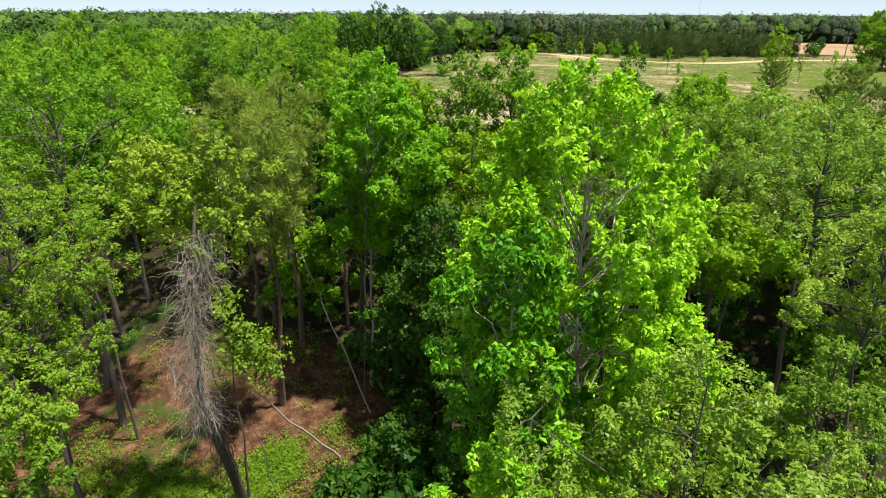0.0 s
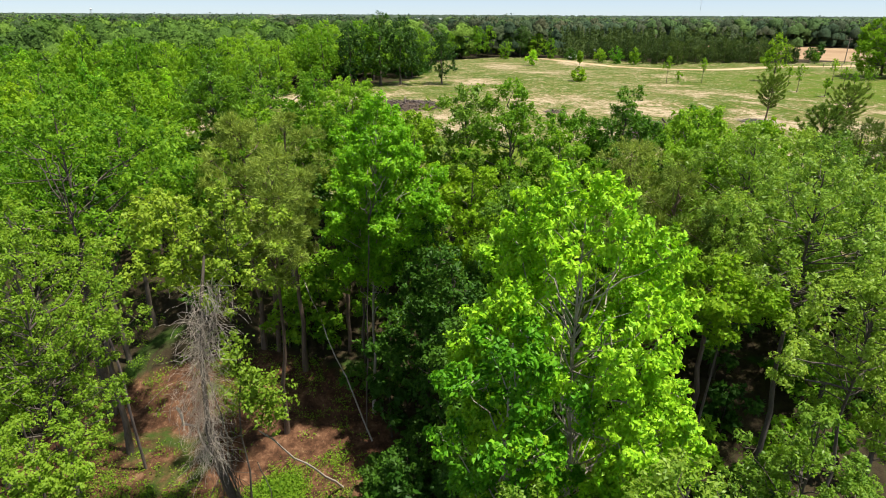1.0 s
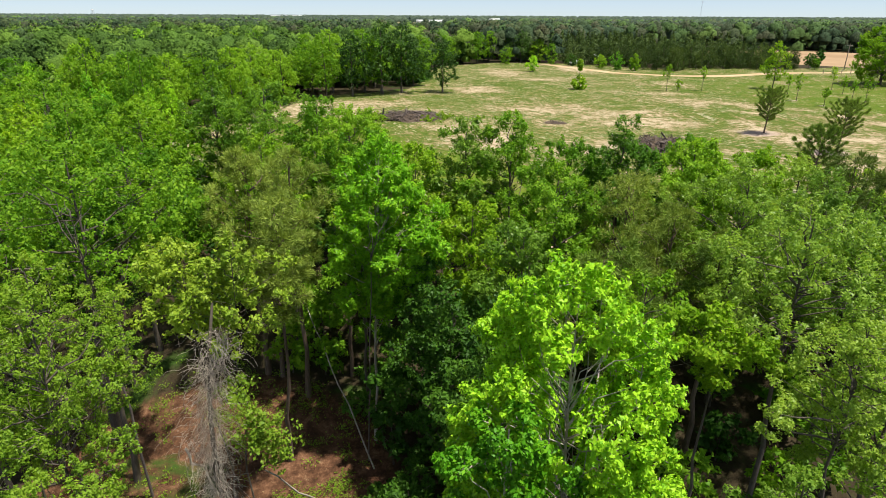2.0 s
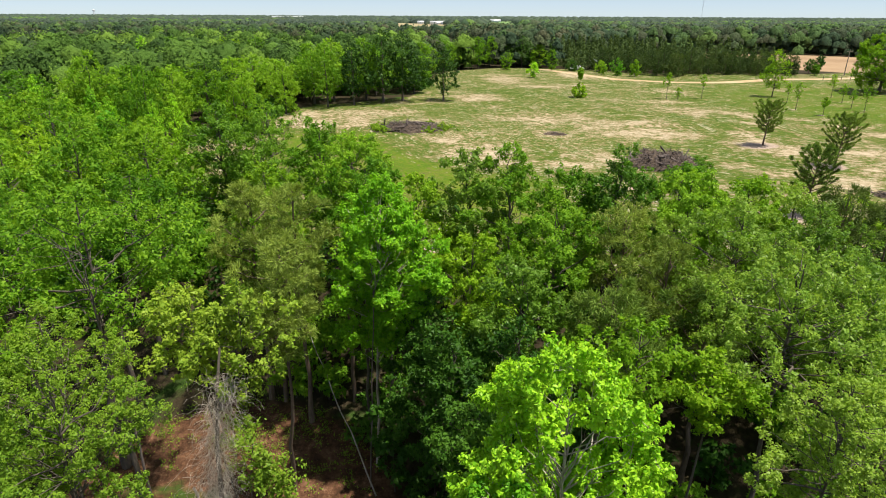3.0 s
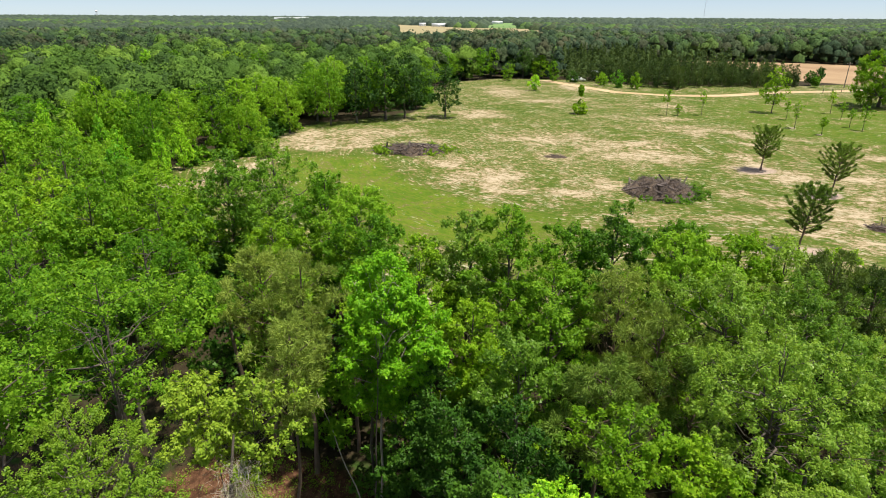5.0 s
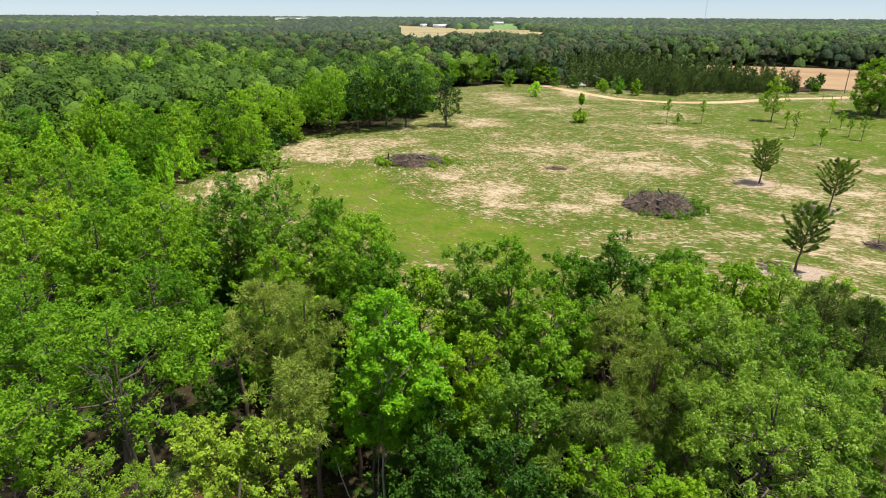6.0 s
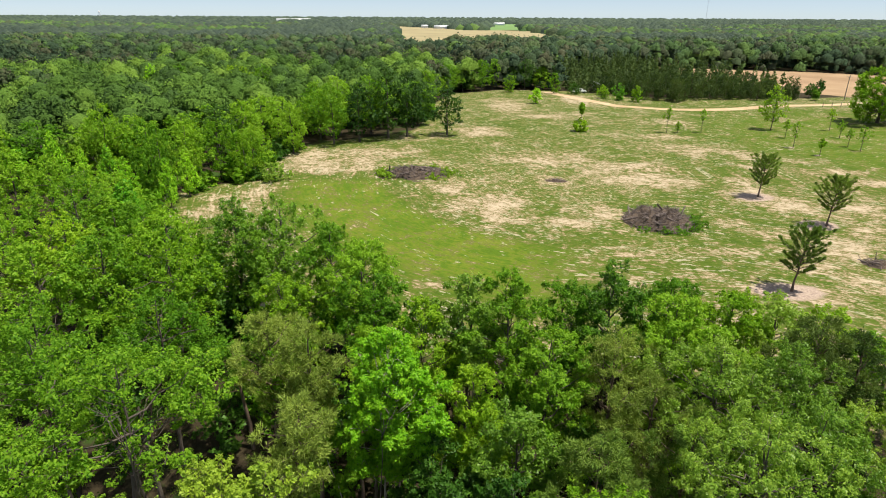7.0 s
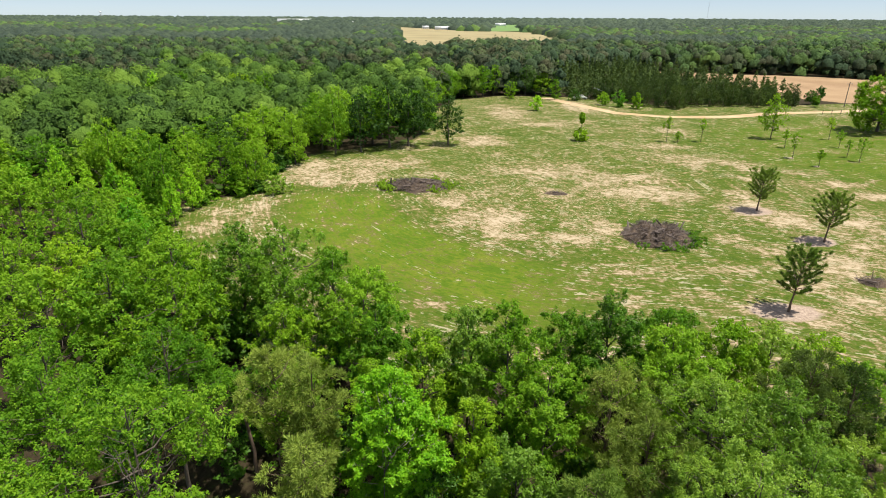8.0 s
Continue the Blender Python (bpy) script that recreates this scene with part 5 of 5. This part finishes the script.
def pickup(x, y, turn, paint, label):
    """A parked pick-up: body, cab, windows, four wheels."""
    root = new("pickup_truck")
    root.matrix_world = Matrix.Translation((x, y, land_at(x, y))) @ Matrix.Rotation(turn, 4, "Z")
    tagged(root, label, "vehicle")
    bm = bmesh.new()
    side = [(-2.7, 0.5), (2.7, 0.5), (2.75, 0.95), (1.6, 1.1), (0.95, 1.75), (-0.7, 1.78), (-0.95, 1.12), (-2.75, 1.1)]
    a = [bm.verts.new((px, -0.92 if pz < 1.2 else -0.72, pz)) for px, pz in side]
    c = [bm.verts.new((px, 0.92 if pz < 1.2 else 0.72, pz)) for px, pz in side]
    bm.faces.new(a)
    bm.faces.new(c[::-1])
    for i in range(len(side)):
        j = (i + 1) % len(side)
        bm.faces.new((a[j], a[i], c[i], c[j]))
    bmesh.ops.recalc_face_normals(bm, faces=bm.faces)
    bmesh.ops.bevel(bm, geom=bm.edges[:], offset=0.05, segments=2, affect="EDGES")
    me = bpy.data.meshes.new("body")
    bm.to_mesh(me)
    bm.free()
    me.materials.append(paint)
    body = new("body", me)
    body.parent = root
    for s in (-1, 1):
        part("side_window", box(-0.6, s * 0.79 - 0.04, 1.22, 0.85, s * 0.79 + 0.04, 1.62), GLASS_DARK, root)
    part("windscreen", (np.array([(1.56, -0.68, 1.16), (1.56, 0.68, 1.16), (1.06, 0.62, 1.68), (1.06, -0.62, 1.68)]), np.array([(0, 1, 2, 3)])), GLASS_DARK, root)
    for wx in (-1.75, 1.75):
        for wy in (-0.85, 0.85):
            w = part("wheel", tube([(wx, wy - 0.13, 0.38), (wx, wy - 0.12, 0.38), (wx, wy + 0.12, 0.38), (wx, wy + 0.13, 0.38)], [0.22, 0.38, 0.38, 0.22], 14), RUBBER, root)
            part("rim", tube([(wx, wy - 0.14, 0.38), (wx, wy, 0.38), (wx, wy + 0.14, 0.38)], [0.2, 0.21, 0.2], 10), STEEL, w)
    return root


pickup(51.0, 243.0, 0.15, WHITE, "white pick-up truck parked at the edge of the young pines")


def shed(name, x, y, sx, sy, h, turn, wall, roof, label, category="shed"):
    root = new(name)
    root.matrix_world = Matrix.Translation((x, y, land_at(x, y))) @ Matrix.Rotation(turn, 4, "Z")
    tagged(root, label, category)
    part("wall", box(-sx / 2, -sy / 2, 0, sx / 2, sy / 2, h), wall, root)
    e = 0.4
    v = np.array([(-sx / 2 - e, -sy / 2 - e, h), (sx / 2 + e, -sy / 2 - e, h), (sx / 2 + e, 0, h + sy * 0.28), (-sx / 2 - e, 0, h + sy * 0.28), (-sx / 2 - e, sy / 2 + e, h), (sx / 2 + e, sy / 2 + e, h)])
    v = np.concatenate([v, v + np.array([0, 0, 0.15])])
    q = np.array([(6, 7, 8, 9), (9, 8, 11, 10), (3, 2, 1, 0), (4, 5, 2, 3), (0, 1, 7, 6), (5, 4, 10, 11), (0, 6, 9, 3), (3, 9, 10, 4), (1, 2, 8, 7), (2, 5, 11, 8)])
    part("roof", (v, q), roof, root)
    part("door", box(-1.2, -sy / 2 - 0.06, 0.02, 1.2, -sy / 2 - 0.004, min(h - 0.3, 2.6)), STEEL, root)
    return root


shed("garden_shed", 28.5, 268.0, 2.6, 2.2, 2.0, 0.2, WHITE, ROOF, "small white shed half hidden among pines")
shed("canopy_shelter", 60.5, 252.0, 3.6, 3.0, 2.6, 0.1, WHITE, ROOF, "small white-roofed shelter behind the young pines")
for x, y, sx, sy in [(-18, 1340, 30, 10), (-55, 1400, 14, 9), (-104, 1010, 18, 12), (230, 1530, 16, 9), (140, 1820, 30, 12), (-560, 2300, 120, 30), (-300, 1900, 70, 18)]:
    shed("farm_building", x, y, sx, sy, 5.0, 0.1, WHITE, ROOF, "long white farm building among distant fields", "building")


def field_sheet(name, poly, low, high, label):
    m, nodes, links, bsdf = material(name)
    geo = nodes.new("ShaderNodeNewGeometry")
    n = noise_node(nodes, links, 0.02, 4.0, geo.outputs["Position"])
    r = ramp(nodes, [(0.3, low), (0.7, high)])
    links.new(n.outputs[0], r.inputs[0])
    links.new(r.outputs[0], bsdf.inputs["Base Color"])
    bsdf.inputs["Roughness"].default_value = 0.95
    bm = bmesh.new()
    f = bm.faces.new([bm.verts.new((x, y, 0.75)) for x, y in poly])
    if f.normal.z < 0:
        f.normal_flip()
    bmesh.ops.triangulate(bm, faces=bm.faces[:])
    me = bpy.data.meshes.new(name)
    bm.to_mesh(me)
    bm.free()
    me.materials.append(m)
    tagged(new(name, me), label, "field", kind="structure")


field_sheet("tan_field", FAR_FIELD, (0.24, 0.2, 0.1), (0.33, 0.28, 0.15), "distant tan stubble field between woods")
field_sheet("green_field", GREEN_FIELD, (0.1, 0.2, 0.05), (0.16, 0.26, 0.08), "distant green crop field")


def radio_mast(x, y, h):
    root = new("radio_mast")
    root.location = (x, y, 0)
    tagged(root, "tall thin steel lattice radio mast on the horizon", "radio mast")
    w = 0.75
    for a in (0.5, 2.6, 4.7):
        part("leg", tube([(w * math.cos(a), w * math.sin(a), z) for z in np.linspace(0, h, 3)], [0.12] * 3, 4), STEEL, root)
    rungs = []
    for i, z in enumerate(np.arange(0, h, 3.0)):
        for a, c in ((0.5, 2.6), (2.6, 4.7), (4.7, 0.5)):
            rungs.append(tube([(w * math.cos(a), w * math.sin(a), z), (w * math.cos(c), w * math.sin(c), z + 3)], [0.06, 0.06], 3))
    part("lattice", joined(rungs), STEEL, root)["kind"] = "stuff"
    part("antenna", tube([(0.8, 0, 88), (0.8, 0, 91)], [0.7, 0.7], 8), STEEL, root)


radio_mast(1030.0, 2600.0, 150.0)


def water_tower(x, y, h):
    root = new("water_tower")
    root.location = (x, y, 0)
    tagged(root, "small white water tower far off on the horizon", "water tower")
    for a in range(5):
        part("leg", tube([(5 * math.cos(a * 1.257), 5 * math.sin(a * 1.257), 0), (4 * math.cos(a * 1.257), 4 * math.sin(a * 1.257), h - 4)], [0.5, 0.5], 5), WHITE, root)
    t = np.linspace(-1, 1, 9)
    part("tank", tube([(0, 0, h + 4 * k) for k in t], np.maximum(0.2, 6 * np.sqrt(np.clip(1 - t * t, 0, 1))), 14), WHITE, root, smooth_faces=True)


water_tower(-1912.0, 3500.0, 34.0)


# dead grey trees among the living crowns
def dead_tree(seed, foot, fork, tips, label, girth=1.0, wood=BRUSH):
    rng = np.random.default_rng(seed)
    root = new("dead_tree")
    g = np.array([foot[0], foot[1], land_at(*foot) - 0.05])
    root.location = g
    tagged(root, label, "dead tree")
    f = np.array(fork) - g
    part("trunk", tube(bend(rng, (0, 0, 0), f, 8, 0.08), girth * np.linspace(0.13, 0.075, 8), 7), wood, root, smooth_faces=True)
    for tip in tips:
        main = bend(rng, f, np.array(tip) - g, 7, 0.12)
        limb = part("limb", tube(main, girth * np.linspace(0.06, 0.018, 7), 6), wood, root, smooth_faces=True)
        for k in (2, 4, 5):
            e = main[k] + rng.normal(0, 0.3, 3) + np.array([0, 0, 0.35])
            part("twig", tube(bend(rng, main[k], e, 4, 0.04), np.linspace(0.028, 0.008, 4), 4), wood, limb)


dead_tree(801, (-15.8, 25.6), (-15.9, 24.4, 7.4), [(-17.0, 24.2, 10.8), (-16.3, 24.0, 11.0), (-15.8, 24.0, 10.2), (-15.2, 24.2, 9.6)],
          "dead grey tree with bare forked branches among green crowns", 0.6)
dead_tree(802, (-4.3, 28.0), (-3.6, 27.4, 6.6), [(-3.6, 27.1, 8.6), (-2.9, 27.0, 8.9), (-3.2, 27.1, 8.0)], "thin grey dead stems beside the sweetgum", 0.35)
